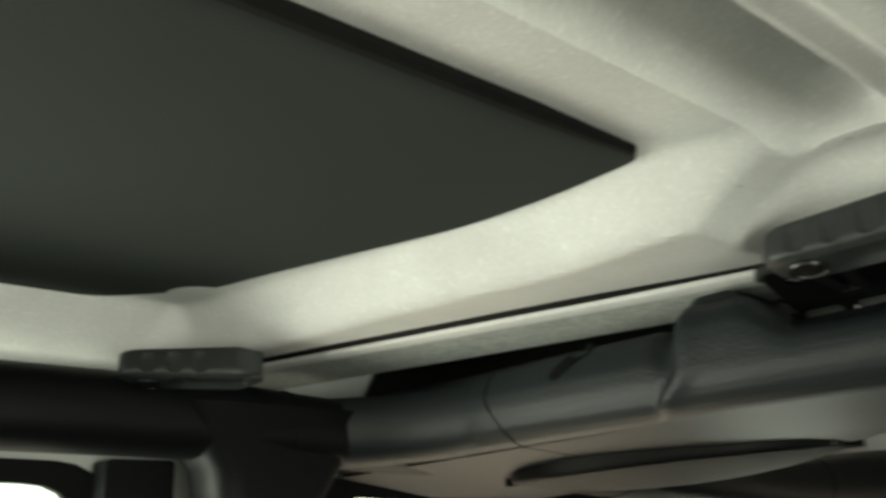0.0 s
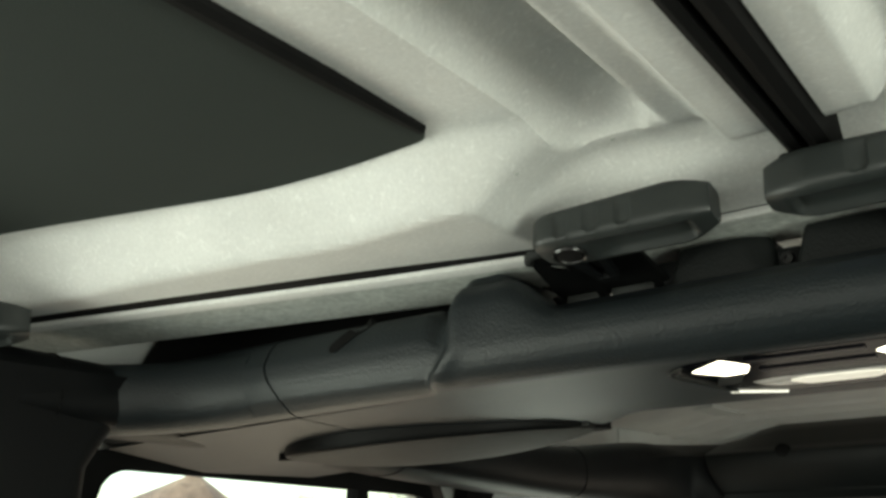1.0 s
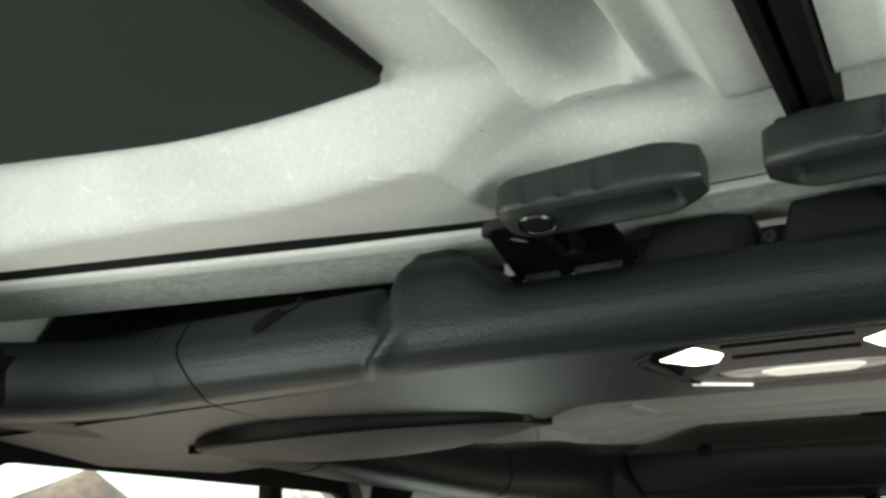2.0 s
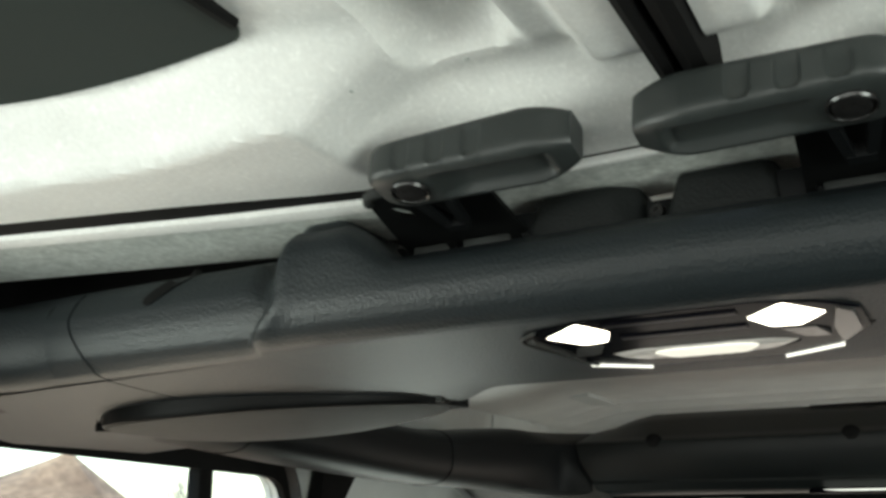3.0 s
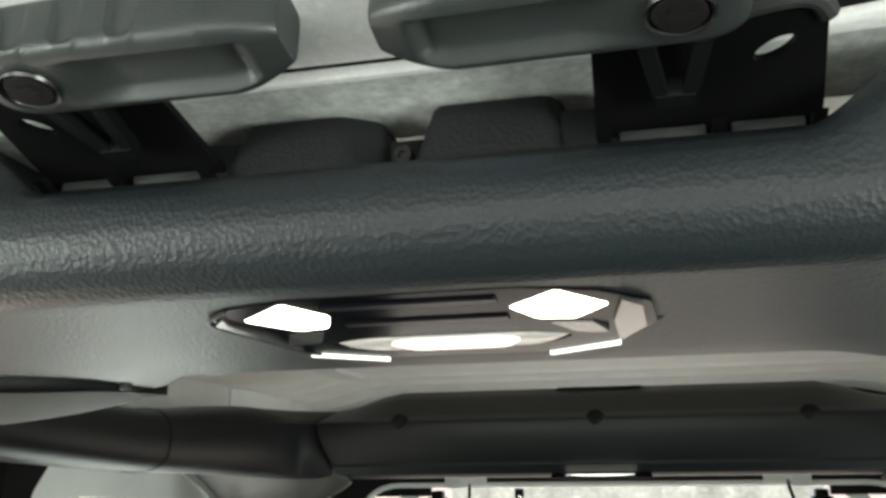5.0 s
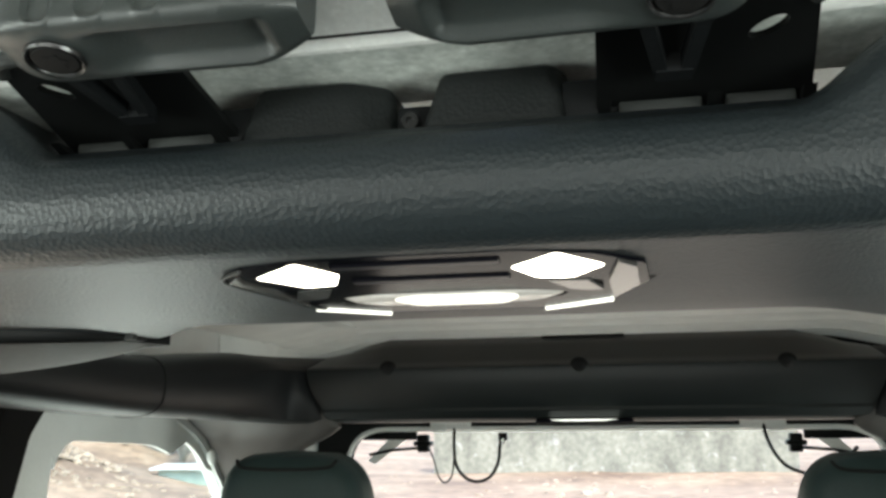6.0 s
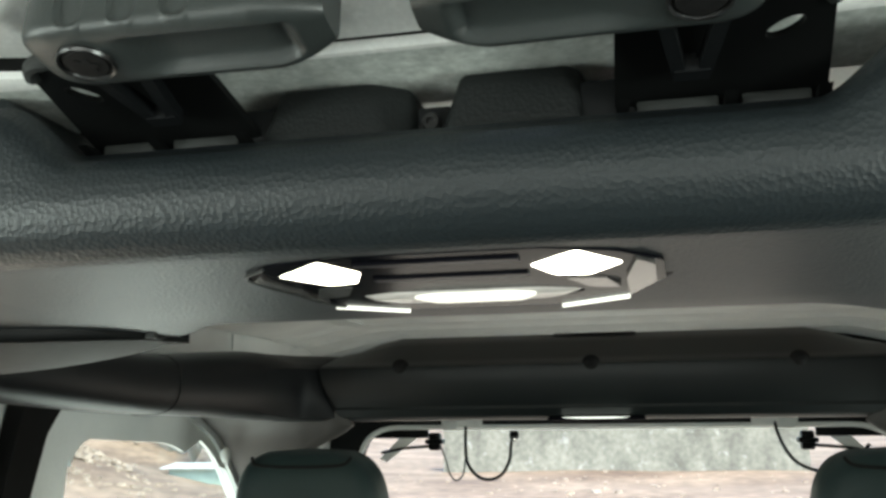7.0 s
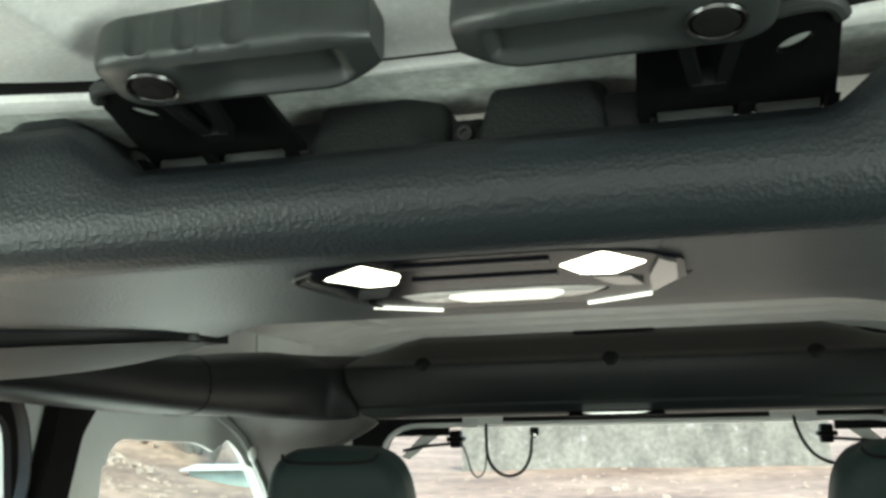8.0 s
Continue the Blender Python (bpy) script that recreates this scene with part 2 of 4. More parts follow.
def gap_wide(x):
    a = abs(x)
    return 0.005 + 0.019 * sstep(0.04, 0.16, a) + 0.009 * sstep(0.17, 0.30, a)


def gap_y(x):
    """The rear edge of the two lift-out roof panels."""
    return gap_mid(x) - 0.5 * gap_wide(x)


def roof_z(x, y, o=0.0):
    """Underside of the left roof panel, x from -0.70 to 0.03."""
    u = gap_y(x) - y
    # a crisp crease ends the flat ledge, beyond it the slope starts at the panel's rear edge
    soft = max(0.0, u - 0.088)
    t = min(1.0, max(0.0, (x + 0.148 + 0.9 * soft) / (0.080 + 0.9 * soft)))
    inner = 1 - (1 - t) ** 2
    ledge = 1.684 + 0.002 * inner
    edge = 0.082 + 0.004 * sstep(-0.42, -0.26, x) + 0.036 * sstep(-0.28, -0.14, x)
    wide = 0.028 + 0.030 * sstep(-0.58, -0.24, x) + 0.034 * sstep(-0.28, -0.14, x)
    slope = edge - wide
    outer = sstep(wide, wide + slope, u)
    near = 0.65 * sstep(-0.004, 0.058, u) + 0.35 * min(1.0, max(0.0, u) / 0.050)
    z = ledge + (1.727 - ledge) * (outer * (1 - inner) + near * inner)
    # long dished recess beside the seam: a soft flank, a rounded end and a crisp far rim
    q = x - o
    flank = ease((q + 0.098) / 0.036)
    rim = ease((-0.0345 - q) / 0.007)
    z += 0.032 * flank * rim * ease((u - 0.45 * max(0.0, abs(q + 0.067) - 0.017) - 0.064) / 0.034)
    # raised rib along the seam, rounding down to the rubber
    z -= 0.004 * sstep(o - 0.037, o - 0.030, x) * sstep(0.055, 0.075, u)
    z -= 0.020 * sstep(o - 0.016, o + 0.004, x) ** 1.3 * sstep(0.035, 0.065, u)
    # side rim that drops to the door, with a scooped pocket for the outer latch
    side = 1 - sstep(-0.665, -0.600, x)
    z -= 0.045 * side * sstep(0.03, 0.08, u)
    pocket = math.exp(-((x + 0.56) / 0.05) ** 2 - ((y + 0.27) / 0.05) ** 2)
    z -= 0.005 * pocket
    return z


def insert_outline(s):
    pts = [(-0.151, -0.206), (-0.225, -0.202), (-0.300, -0.208), (-0.380, -0.231), (-0.470, -0.257), (-0.535, -0.273), (-0.575, -0.305), (-0.612, -0.342), (-0.614, -1.02), (-0.146, -1.02)]
    return [(s * x, y) for x, y in pts]


def roof_panel(s, x_in, group):
    t = thing("roof_panel", (s * 0.3, -0.5, 1.73), "pale grey moulded roof panel with dark cloth insert", "roof panel", group)
    bm = bmesh.new()

    def under(a, b):
        x = x_in + (-0.732 - x_in) * (0.55 * a + 0.45 * a * a)
        y = gap_y(x) - 0.95 * b ** 1.3
        return (s * x, y, roof_z(x, y, x_in - 0.026))
    nu, nv = 190, 150
    low = grid(bm, nu, nv, under)

    def top(a, b):
        x, y, z = under(a, b)
        return (x, y, 1.80 - 0.05 * sstep(0.5, 0.7, abs(x)))
    hi = grid(bm, nu, nv, top)
    for i in range(nu):
        for j in (0, nv):
            bm.faces.new((low[i][j], low[i + 1][j], hi[i + 1][j], hi[i][j]))
    for j in range(nv):
        for i in (0, nu):
            bm.faces.new((low[i][j], low[i][j + 1], hi[i][j + 1], hi[i][j]))
    part("shell", bm, SHELL, t)
    # cloth insert, with a dark rolled border
    bm = bmesh.new()
    out = round_poly(insert_outline(s), [0.012, 0.03, 0.03, 0.03, 0.03, 0.02, 0.02, 0.03, 0.01, 0.01], 4)
    slab(bm, out, [], lambda u, v, w: (u, v, 1.7235 + w), 0.012)
    part("insert", bm, FELT, t, "dark grey cloth headliner insert")
    bm = bmesh.new()
    tube(bm, [(s * -0.149, -0.219 - k * 0.08, 1.7240) for k in range(11)], [0.0035] + [0.0056] * 10, 8)
    part("piping", bm, RUBBER, t, "black edge piping")
    return t


left_panel = roof_panel(1, 0.026, "roof panels")
for x, y in ((-0.122, -0.158), (-0.070, -0.128)):
    bm = bmesh.new()
    bmesh.ops.create_uvsphere(bm, u_segments=10, v_segments=6, radius=0.0018, matrix=Matrix.Translation((x, y, roof_z(x, y))) @ Matrix.Diagonal((1.0, 0.8, 0.35, 1)))
    part("mark", bm, RAW, left_panel, "small faint grey mark")
roof_panel(-1, -0.0535, "roof panels")

# rubber seam between the panels, and the seal along their rear edge
t = thing("seam_weatherstrip", (0.043, -0.5, 1.70), "black rubber weatherstrip between the roof panels", "weatherstrip")
bm = bmesh.new()
prof = [(0.0245, 1.708), (0.026, 1.700), (0.030, 1.6975), (0.034, 1.699), (0.0355, 1.7065), (0.037, 1.7065), (0.0385, 1.6995), (0.044, 1.6965), (0.050, 1.6985), (0.0535, 1.707), (0.058, 1.760), (0.058, 1.79), (0.023, 1.79), (0.023, 1.760)]
loft(bm, [[(x, y, z) for x, z in prof] for y in (-0.094, -0.105, -0.3, -0.6, -1.02)])
part("lip", bm, RUBBER, t)
bm = bmesh.new()
box(bm, (0.018, -0.102, 1.690), (0.031, -0.088, 1.703), 0.004, 3)
part("end_plug", bm, PLAIN, t, "moulded rubber end plug")

# fills the gap's full width, so its black also gives the gap's shade
t = thing("rear_edge_seal", (0, -0.08, 1.69), "black strip for the rubber seal and shaded gap behind the roof panels", "weatherstrip")
bm = bmesh.new()
xs = [-0.735 + 1.47 * k / 56 for k in range(57)]
loft(bm, [[(x, gap_mid(x) + k * gap_wide(x), z) for k, z in ((-0.5, 1.694), (-0.46, 1.6872), (0.46, 1.6872), (0.5, 1.694), (0.5, 1.73), (-0.5, 1.73))] for x in xs])
part("lip", bm, RUBBER, t)


# ---- hard top ----
def lip_wide(x):
    """How far the smooth painted lip reaches before the rough underside begins."""
    return 0.004 + 0.010 * sstep(0.11, 0.22, abs(x))


def header_profile(x):
    g = gap_mid(x) + 0.5 * gap_wide(x)
    w = lip_wide(x)
    return [(g, 1.720), (g, 1.688), (g + 0.15 * w, 1.6845), (g + 0.4 * w, 1.683), (g + w, 1.6825), (g + w + 0.003, 1.690), (g + w + 0.003, 1.720)]


def header_back(x):
    a = abs(x)
    g = gap_mid(x) + 0.5 * gap_wide(x)
    e = min(0.002, 0.062 - 0.22 * a)
    w = lip_wide(x) + 0.0005
    return [(g + w, 1.700), (g + w, 1.6838), (0.5 * (g + w + e), 1.6825), (e - 0.006, 1.6795), (e, 1.6805), (e + 0.004, 1.690), (e + 0.010, 1.730), (0.085, 1.738), (0.085, 1.780), (g + 0.03, 1.780)]


hard_top = thing("hard_top", (0, 0.9, 1.74), "pale grey unlined fibreglass hard top", "hard top", kind="structure")
bm = bmesh.new()
loft(bm, [[(x, y, z) for y, z in header_profile(x)] for x in xs])
part("header_lip", bm, SHELL, hard_top, "pale grey painted header lip")
bm = bmesh.new()
loft(bm, [[(x, y, z) for y, z in header_back(x)] for x in xs])
part("header", bm, RAW, hard_top, "rough mottled grey header underside")

bm = bmesh.new()


def rear_roof(a, b):
    x = -0.736 + 1.472 * a
    y = 0.06 + 1.90 * b
    z = 1.742 - 0.035 * sstep(0.50, 0.72, abs(x)) - 0.02 * sstep(1.5, 1.96, y) - sum(0.0065 * math.exp(-((y - k) / 0.011) ** 2) for k in (0.75, 1.52, 1.64, 1.76, 1.86))
    return (x, y, z)


nu, nv = 40, 300
low = grid(bm, nu, nv, rear_roof)
hi = grid(bm, nu, nv, lambda a, b: (rear_roof(a, b)[0], rear_roof(a, b)[1], rear_roof(a, b)[2] + 0.03))
for i in range(nu):
    for j in (0, nv):
        bm.faces.new((low[i][j], low[i + 1][j], hi[i + 1][j], hi[i][j]))
for j in range(nv):
    for i in (0, nu):
        bm.faces.new((low[i][j], low[i][j + 1], hi[i][j + 1], hi[i][j]))
part("roof_skin", bm, SHELL, hard_top)
# raised stiffening pads on the inside of the roof
for s in (-1, 1):
    for x0, x1, y0, y1 in ((0.520, 0.585, 1.33, 1.55),):
        bm = bmesh.new()
        box(bm, (s * x0, y0, 1.733), (s * x1, y1, 1.746), 0.003)
        part("pad", bm, PAINT, hard_top, "raised stiffening pad")
    bm = bmesh.new()
    box(bm, (s * 0.7310, 1.30, 1.668), (s * 0.7345, 1.60, 1.704), 0.0015)
    part("side_pad", bm, PAINT, hard_top, "flat pale pad on the side of the roof")


def rect(y0, y1, z0, z1):
    return [(y0, z0), (y1, z0), (y1, z1), (y0, z1)]


# side walls of the body with the door and quarter windows
def side_wall(s, name):
    w = thing(name, (s * 0.74, 0.4, 1.2), "pale grey body side with door and quarter window openings", "body side", kind="structure")
    outer = [(-1.30, -0.02), (1.96, -0.02), (1.96, 1.77), (-1.30, 1.77)]
    front = round_poly([(-1.18, 1.02), (-0.33, 1.02), (-0.29, 1.585), (-1.0, 1.60)], [0.05, 0.05, 0.05, 0.05])
    rear = round_poly([(0.0, 1.02), (0.63, 1.02), (0.575, 1.555), (-0.035, 1.578)], [0.05, 0.05, 0.045, 0.05])
    quarter = round_poly([(0.70, 1.05), (1.62, 1.05), (1.345, 1.40), (1.245, 1.495), (1.09, 1.556), (0.745, 1.575)], [0.06, 0.06, 0.05, 0.05, 0.05, 0.07])
    bm = bmesh.new()
    slab(bm, outer, [front, rear, quarter], lambda u, v, d: (s * (0.735 + d), u, v), 0.03)
    part("skin", bm, PAINT, w)
    # dark window frames of the doors, one divider bar in the rear door
    for nm, loop in (("door_frame", front), ("door_frame", rear)):
        c = sum((Vector(p) for p in loop), Vector((0, 0))) / len(loop)
        big = [Vector(p) + (Vector(p) - c).normalized() * 0.022 for p in loop]
        small = [Vector(p) - (Vector(p) - c).normalized() * 0.010 for p in loop]
        bm = bmesh.new()
        slab(bm, big, [small], lambda u, v, d: (s * (0.722 + d), u, v), 0.012)
        part(nm, bm, RUBBER, w, "black window frame")
    bm = bmesh.new()
    box(bm, (s * 0.722, 0.392, 1.03), (s * 0.745, 0.418, 1.556), 0.003)
    part("divider_bar", bm, RUBBER, w, "black window divider bar")
    for loop, nm in ((front, "front_pane"), (rear, "rear_pane"), (quarter, "quarter_pane")):
        bm = bmesh.new()
        slab(bm, loop, [], lambda u, v, d: (s * (0.752 + d), u, v), 0.004)
        pane = part(nm, bm, GLASS, w, "clear window pane", smooth=False)
        pane.visible_shadow = False
    # stepped pale trim round the quarter window
    ring = [Vector(p) for p in quarter]
    c = sum(ring, Vector((0, 0))) / len(ring)
    mid = [(p[0] + (0.056 if p[0] < 0.8 else -0.003 if p[0] > 1.15 else 0), p[1] - (0.064 if p[1] > 1.52 else 0.02 if p[1] > 1.45 else 0)) for p in ring]
    bm = bmesh.new()
    slab(bm, quarter, [mid], lambda u, v, d: (s * (0.741 + d), u, v), 0.008)
    part("window_trim", bm, PAINT, w, "pale moulded window surround")
    return w


side_wall(-1, "wall_left")
side_wall(1, "wall_right")

# the black belt pillar between rear door and quarter window
for s in (-1, 1):
    t = thing("belt_pillar", (s * 0.71, 0.68, 1.1), "black trim pillar behind the rear door", "pillar", "belt pillars")
    bm = bmesh.new()
    out = round_poly([(0.475, 0.6), (0.53, 0.6), (0.665, 1.43), (0.692, 1.515), (0.745, 1.58), (0.654, 1.60), (0.612, 1.44)], 0.008, 3)
    slab(bm, out, [], lambda u, v, d: (s * (0.704 + d), u, v), 0.026)
    part("trim", bm, RUBBER, t)
    t = thing("seat_belt", (s * 0.70, 0.58, 1.1), "black seat belt webbing hanging by the rear door", "seat belt", "seat belts")
    bm = bmesh.new()
    rows_ = smooth_path([(0.545, 1.575), (0.568, 1.53), (0.576, 1.47), (0.562, 1.40), (0.535, 1.2), (0.52, 0.9)], 6)
    loft(bm, [[(s * 0.690, p[0] - 0.005, p[1]), (s * 0.715, p[0] + 0.005, p[1]), (s * 0.716, p[0] + 0.003, p[1]), (s * 0.691, p[0] - 0.007, p[1])] for p in rows_])
    part("webbing", bm, BELT, t)

# rear wall with the lift-glass opening
wall = thing("wall_rear", (0, 1.93, 1.2), "painted tailgate frame round the open rear window", "tailgate", kind="structure")
opening = round_poly([(-0.66, 0.98), (0.66, 0.98), (0.655, 1.508), (-0.655, 1.508)], [0.08, 0.08, 0.11, 0.11], 8)
bm = bmesh.new()
slab(bm, [(-0.735, -0.02), (0.735, -0.02), (0.735, 1.72), (-0.735, 1.72)], [opening], lambda u, v, d: (u, 1.90 + d, v), 0.05)
part("frame", bm, PLAIN, wall, "dark tailgate surround")
bm = bmesh.new()
rings = []
for i, p in enumerate(opening):
    a, b = Vector(opening[i - 1]), Vector(opening[(i + 1) % len(opening)])
    d = (b - a).normalized()
    n = Vector((-d.y, d.x))
    rings.append([(p[0] + n.x * o, 1.897 + q, p[1] + n.y * o) for o, q in ((-0.003, -0.004), (0.005, -0.006), (0.009, 0.0), (0.005, 0.006), (-0.003, 0.006))])
rings.append(rings[0])
loft(bm, rings, caps=False)
part("edge_seal", bm, PAINT, wall, "pale edge lip of the rear window")

# ---- floor, nose and windscreen frame that close the cabin ----
bm = bmesh.new()
box(bm, (-0.735, -1.9, 0.42), (0.735, 1.95, 0.45))
tagged(part("floor", bm, CARPET), "dark carpeted vehicle floor", "floor", kind="structure")
nose = thing("wall_front", (0, -1.6, 0.9), "dark dashboard and windscreen frame", "dashboard", kind="structure")
bm = bmesh.new()
box(bm, (-0.735, -1.9, -0.02), (0.735, -1.25, 1.08), 0.03)
part("dashboard", bm, PLAIN, nose)
bm = bmesh.new()
slab(bm, [(-0.78, 1.04), (0.78, 1.04), (0.74, 1.80), (-0.74, 1.80)], [round_poly([(-0.68, 1.10), (0.68, 1.10), (0.64, 1.62), (-0.64, 1.62)], 0.06)], lambda u, v, d: (u, -1.50 + 0.55 * (v - 1.08) + d, v), 0.05)
part("windscreen_frame", bm, PLAIN, nose)


# ---- padded roll cage ----
# outline of the rear crossbar, from its upper rear edge forwards and round below
BAR = [(1.235, 1.672), (1.200, 1.6735), (1.160, 1.656), (1.115, 1.6300), (1.098, 1.6220), (1.0870, 1.6190), (1.0820, 1.6160), (1.0810, 1.6110), (1.0845, 1.590), (1.0885, 1.572), (1.0940, 1.556), (1.097, 1.550), (1.096, 1.545), (1.102, 1.533), (1.115, 1.527), (1.150, 1.526), (1.200, 1.540), (1.240, 1.60)]


def settle(z, f):
    """The sloping upper face sinks towards the two ends of the bar."""
    return min(z, 1.622) + max(0.0, z - 1.622) * (1 - 0.55 * sstep(0.74, 1.0, f))


def bar_section(n):
    """The crossbar's outline at n even angles round its middle, from the rear upwards."""
    c = Vector((1.155, 1.598))
    out = []
    for k in range(n):
        d = Vector((math.cos(2 * math.pi * k / n), math.sin(2 * math.pi * k / n)))
        best = None
        for p, q in zip(BAR, BAR[1:] + BAR[:1]):
            hit = geometry.intersect_line_line_2d(c, c + d * 0.3, Vector(p), Vector(q))
            if hit:
                best = hit
        out.append(best)
    return out


def rail(s):
    t = thing("side_rail", (s * 0.59, 0.3, 1.6), "black padded roll cage side rail under the roof", "roll bar", "roll cage rails")
    keys = [(0.612, -1.25, 1.622, 0.036, 0.026, 0), (0.620, -0.6, 1.629, 0.036, 0.032, 0), (0.622, -0.25, 1.629, 0.038, 0.034, 0), (0.606, 0.10, 1.610, 0.040, 0.030, 0), (0.592, 0.40, 1.594, 0.050, 0.038, 0),
            (0.588, 0.68, 1.581, 0.055, 0.040, 4), (0.578, 0.86, 1.585, 0.060, 0.048, 12), (0.557, 1.00, 1.590, 0.064, 0.056, 30), (0.515, 1.10, 1.594, 0.068, 0.062, 60), (0.466, 1.155, 1.596, 0.071, 0.067, 90)]
    place = smooth_path([k[:3] for k in keys], 8)
    size = smooth_path([k[3:] for k in keys], 8)
    rings = []
    bar = bar_section(28)
    for p, q in zip(place, size):
        blend = sstep(5, 62, q.z)
        ca, sa = math.cos(radians(q.z)), math.sin(radians(q.z))
        ring = []
        for k in range(28):
            a = 2 * math.pi * k / 28
            o = q.x * math.copysign(abs(math.cos(a)) ** 0.75, math.cos(a))
            z = p.z + q.y * math.copysign(abs(math.sin(a)) ** 0.75, math.sin(a))
            o += (bar[k][0] - 1.155 - o) * blend
            z += (settle(bar[k][1], 1.0) - z) * blend
            end = sstep(60, 90, q.z) * 0.030 * (1 - sstep(1.52, 1.61, z))
            ring.append((s * (p.x - end + o * ca), p.y + o * sa, z))
        rings.append(ring)
    bm = bmesh.new()
    loft(bm, rings)
    part("padding", bm, PLAIN, t)
    # stitched seams round the padding
    for k in (18, 29, 42):
        bm = bmesh.new()
        c = sum((Vector(v) for v in rings[k]), Vector()) / len(rings[k])
        loop = [c + (Vector(v) - c) * 1.006 for v in rings[k]]
        tube(bm, loop + [loop[0]], 0.0009, 6)
        part("seam", bm, RUBBER, t, "stitched seam")
    return t


def b_pillar(s):
    t = thing("cage_pillar", (s * 0.635, -0.17, 1.2), "black padded roll cage pillar behind the front door", "pillar", "cage pillars")
    rings = []
    for z, y0, y1, x0, x1 in ((1.64, -0.27, -0.08, 0.575, 0.655), (1.61, -0.255, -0.085, 0.585, 0.66), (1.585, -0.232, -0.100, 0.59, 0.665), (1.56, -0.226, -0.114, 0.595, 0.67), (1.45, -0.220, -0.118, 0.60, 0.68), (0.45, -0.22, -0.11, 0.62, 0.70)):
        c = round_poly([(x0, y0), (x1, y0), (x1, y1), (x0, y1)], 0.025, 4)
        rings.append([(s * p[0], p[1], z) for p in c])
    bm = bmesh.new()
    loft(bm, rings)
    part("padding", bm, PLAIN, t)
    bm = bmesh.new()
    out = round_poly([(-0.285, 0.6), (-0.225, 0.6), (-0.225, 1.60), (-0.290, 1.60)], 0.006, 3)
    slab(bm, out, [], lambda u, v, d: (s * (0.690 + d), u, v), 0.03)
    part("trim", bm, PLAIN, t, "dark door pillar trim")
    # moulded shoulder that rounds from the sound bar into the rail
    bm = bmesh.new()
    rings = []
    a, b, c = Vector((0.470, -0.0572)), Vector((0.590, -0.0590)), Vector((0.615, -0.20))
    for k in range(25):
        f = k / 24
        p = a.lerp(b, f).lerp(b.lerp(c, f), f)
        d = (b.lerp(c, f) - a.lerp(b, f)).normalized()
        n = Vector((-d.y, d.x))
        rings.append([(s * (p.x + n.x * o), p.y + n.y * o, z - 0.010 * f) for o, z in ((0.050, 1.600), (0.030, 1.5955), (0.022, 1.5965), (0.0157, 1.5995), (0.0097, 1.604), (0.0048, 1.6095), (0.0016, 1.618), (0.0, 1.6275), (0.0004, 1.640), (0.0024, 1.6485), (0.007, 1.655), (0.0142, 1.660), (0.05, 1.666))])
    loft(bm, rings)
    part("shoulder", bm, GRAIN, t, "grained moulded shoulder meeting the sound bar")
    return t


for s in (-1, 1):
    rail(s)
    b_pillar(s)

# rear crossbar cover
rear_bar = thing("rear_crossbar", (0, 1.12, 1.59), "black padded roll cage crossbar behind the rear seat", "roll bar")


bm = bmesh.new()
spread = [-1 + 2 * k / 24 for k in range(25)]
loft(bm, [[((0.4630 - 0.030 * (1 - sstep(1.52, 1.61, z))) * f, y, settle(z, abs(f))) for y, z in BAR] for f in spread])
part("cover", bm, BARSKIN, rear_bar)
# a thin black strip stands in for the dark of a slot
bm = bmesh.new()
box(bm, (-0.070, 1.194, 1.668), (0.072, 1.208, 1.6746), 0.0015)
part("slot_strip", bm, RUBBER, rear_bar, "thin black strip for a dark slot")
for s in (-1, 1):
    bm = bmesh.new()
    rings = []
    for k in range(49):
        v = 0.9 + 0.72 * (1 - (1 - k / 48) ** 1.6)
        inner = np.interp(v, (0.9, 1.365, 1.425, 1.455, 1.48, 1.50, 1.517, 1.53, 1.56, 1.64), (0.600, 0.580, 0.545, 0.510, 0.485, 0.445, 0.412, 0.416, 0.450, 0.462))
        edge = np.interp(v, (0.9, 1.05, 1.40, 1.495, 1.556, 1.64), (1.62, 1.60, 1.345, 1.245, 1.13, 1.10))
        front, back = [], []
        for n in range(25):
            u = inner + (0.734 - inner) * n / 24
            bend = max(0.0, (u - 0.50) / 0.234) ** 1.4
            roll = 0.012 * (1 - min(1.0, n / 2)) ** 2
            y = 1.094 + roll + 0.020 * sstep(1.60, 1.67, v) + 0.012 * sstep(1.55, 1.5, v) + (edge + 0.008 - 1.094) * bend
            front.append((s * u, y, v))
            back.append((s * u, y + 0.022 - roll, v))
        rings.append(front + back[::-1])
    loft(bm, rings)
    cover = part("corner_cover", bm, TRIMGREY, rear_bar, "moulded corner cover running into the pillar")
    bm = bmesh.new()
    box(bm, (s * 0.523, 1.094, 1.5295), (s * 0.560, 1.106, 1.5365), 0.0025)
    part("clip", bm, RUBBER, cover, "small black trim clip")
    bm = bmesh.new()
    bmesh.ops.create_uvsphere(bm, u_segments=14, v_segments=8, radius=0.012, matrix=Matrix.Translation((s * 0.688, 1.196, 1.466)) @ Matrix.Diagonal((0.8, 0.9, 1.25, 1)))
    part("coat_hook", bm, PAINT, cover, "small pale coat hook")
for x in (-0.32, 0.0, 0.318):
    bm = bmesh.new()
    bmesh.ops.create_uvsphere(bm, u_segments=14, v_segments=8, radius=0.0125, matrix=Matrix.Translation((x, 1.0865, 1.6165)) @ Matrix.Diagonal((1.2, 0.75, 1.05, 1)))
    part("plug", bm, RUBBER, rear_bar, "black push-in plug")

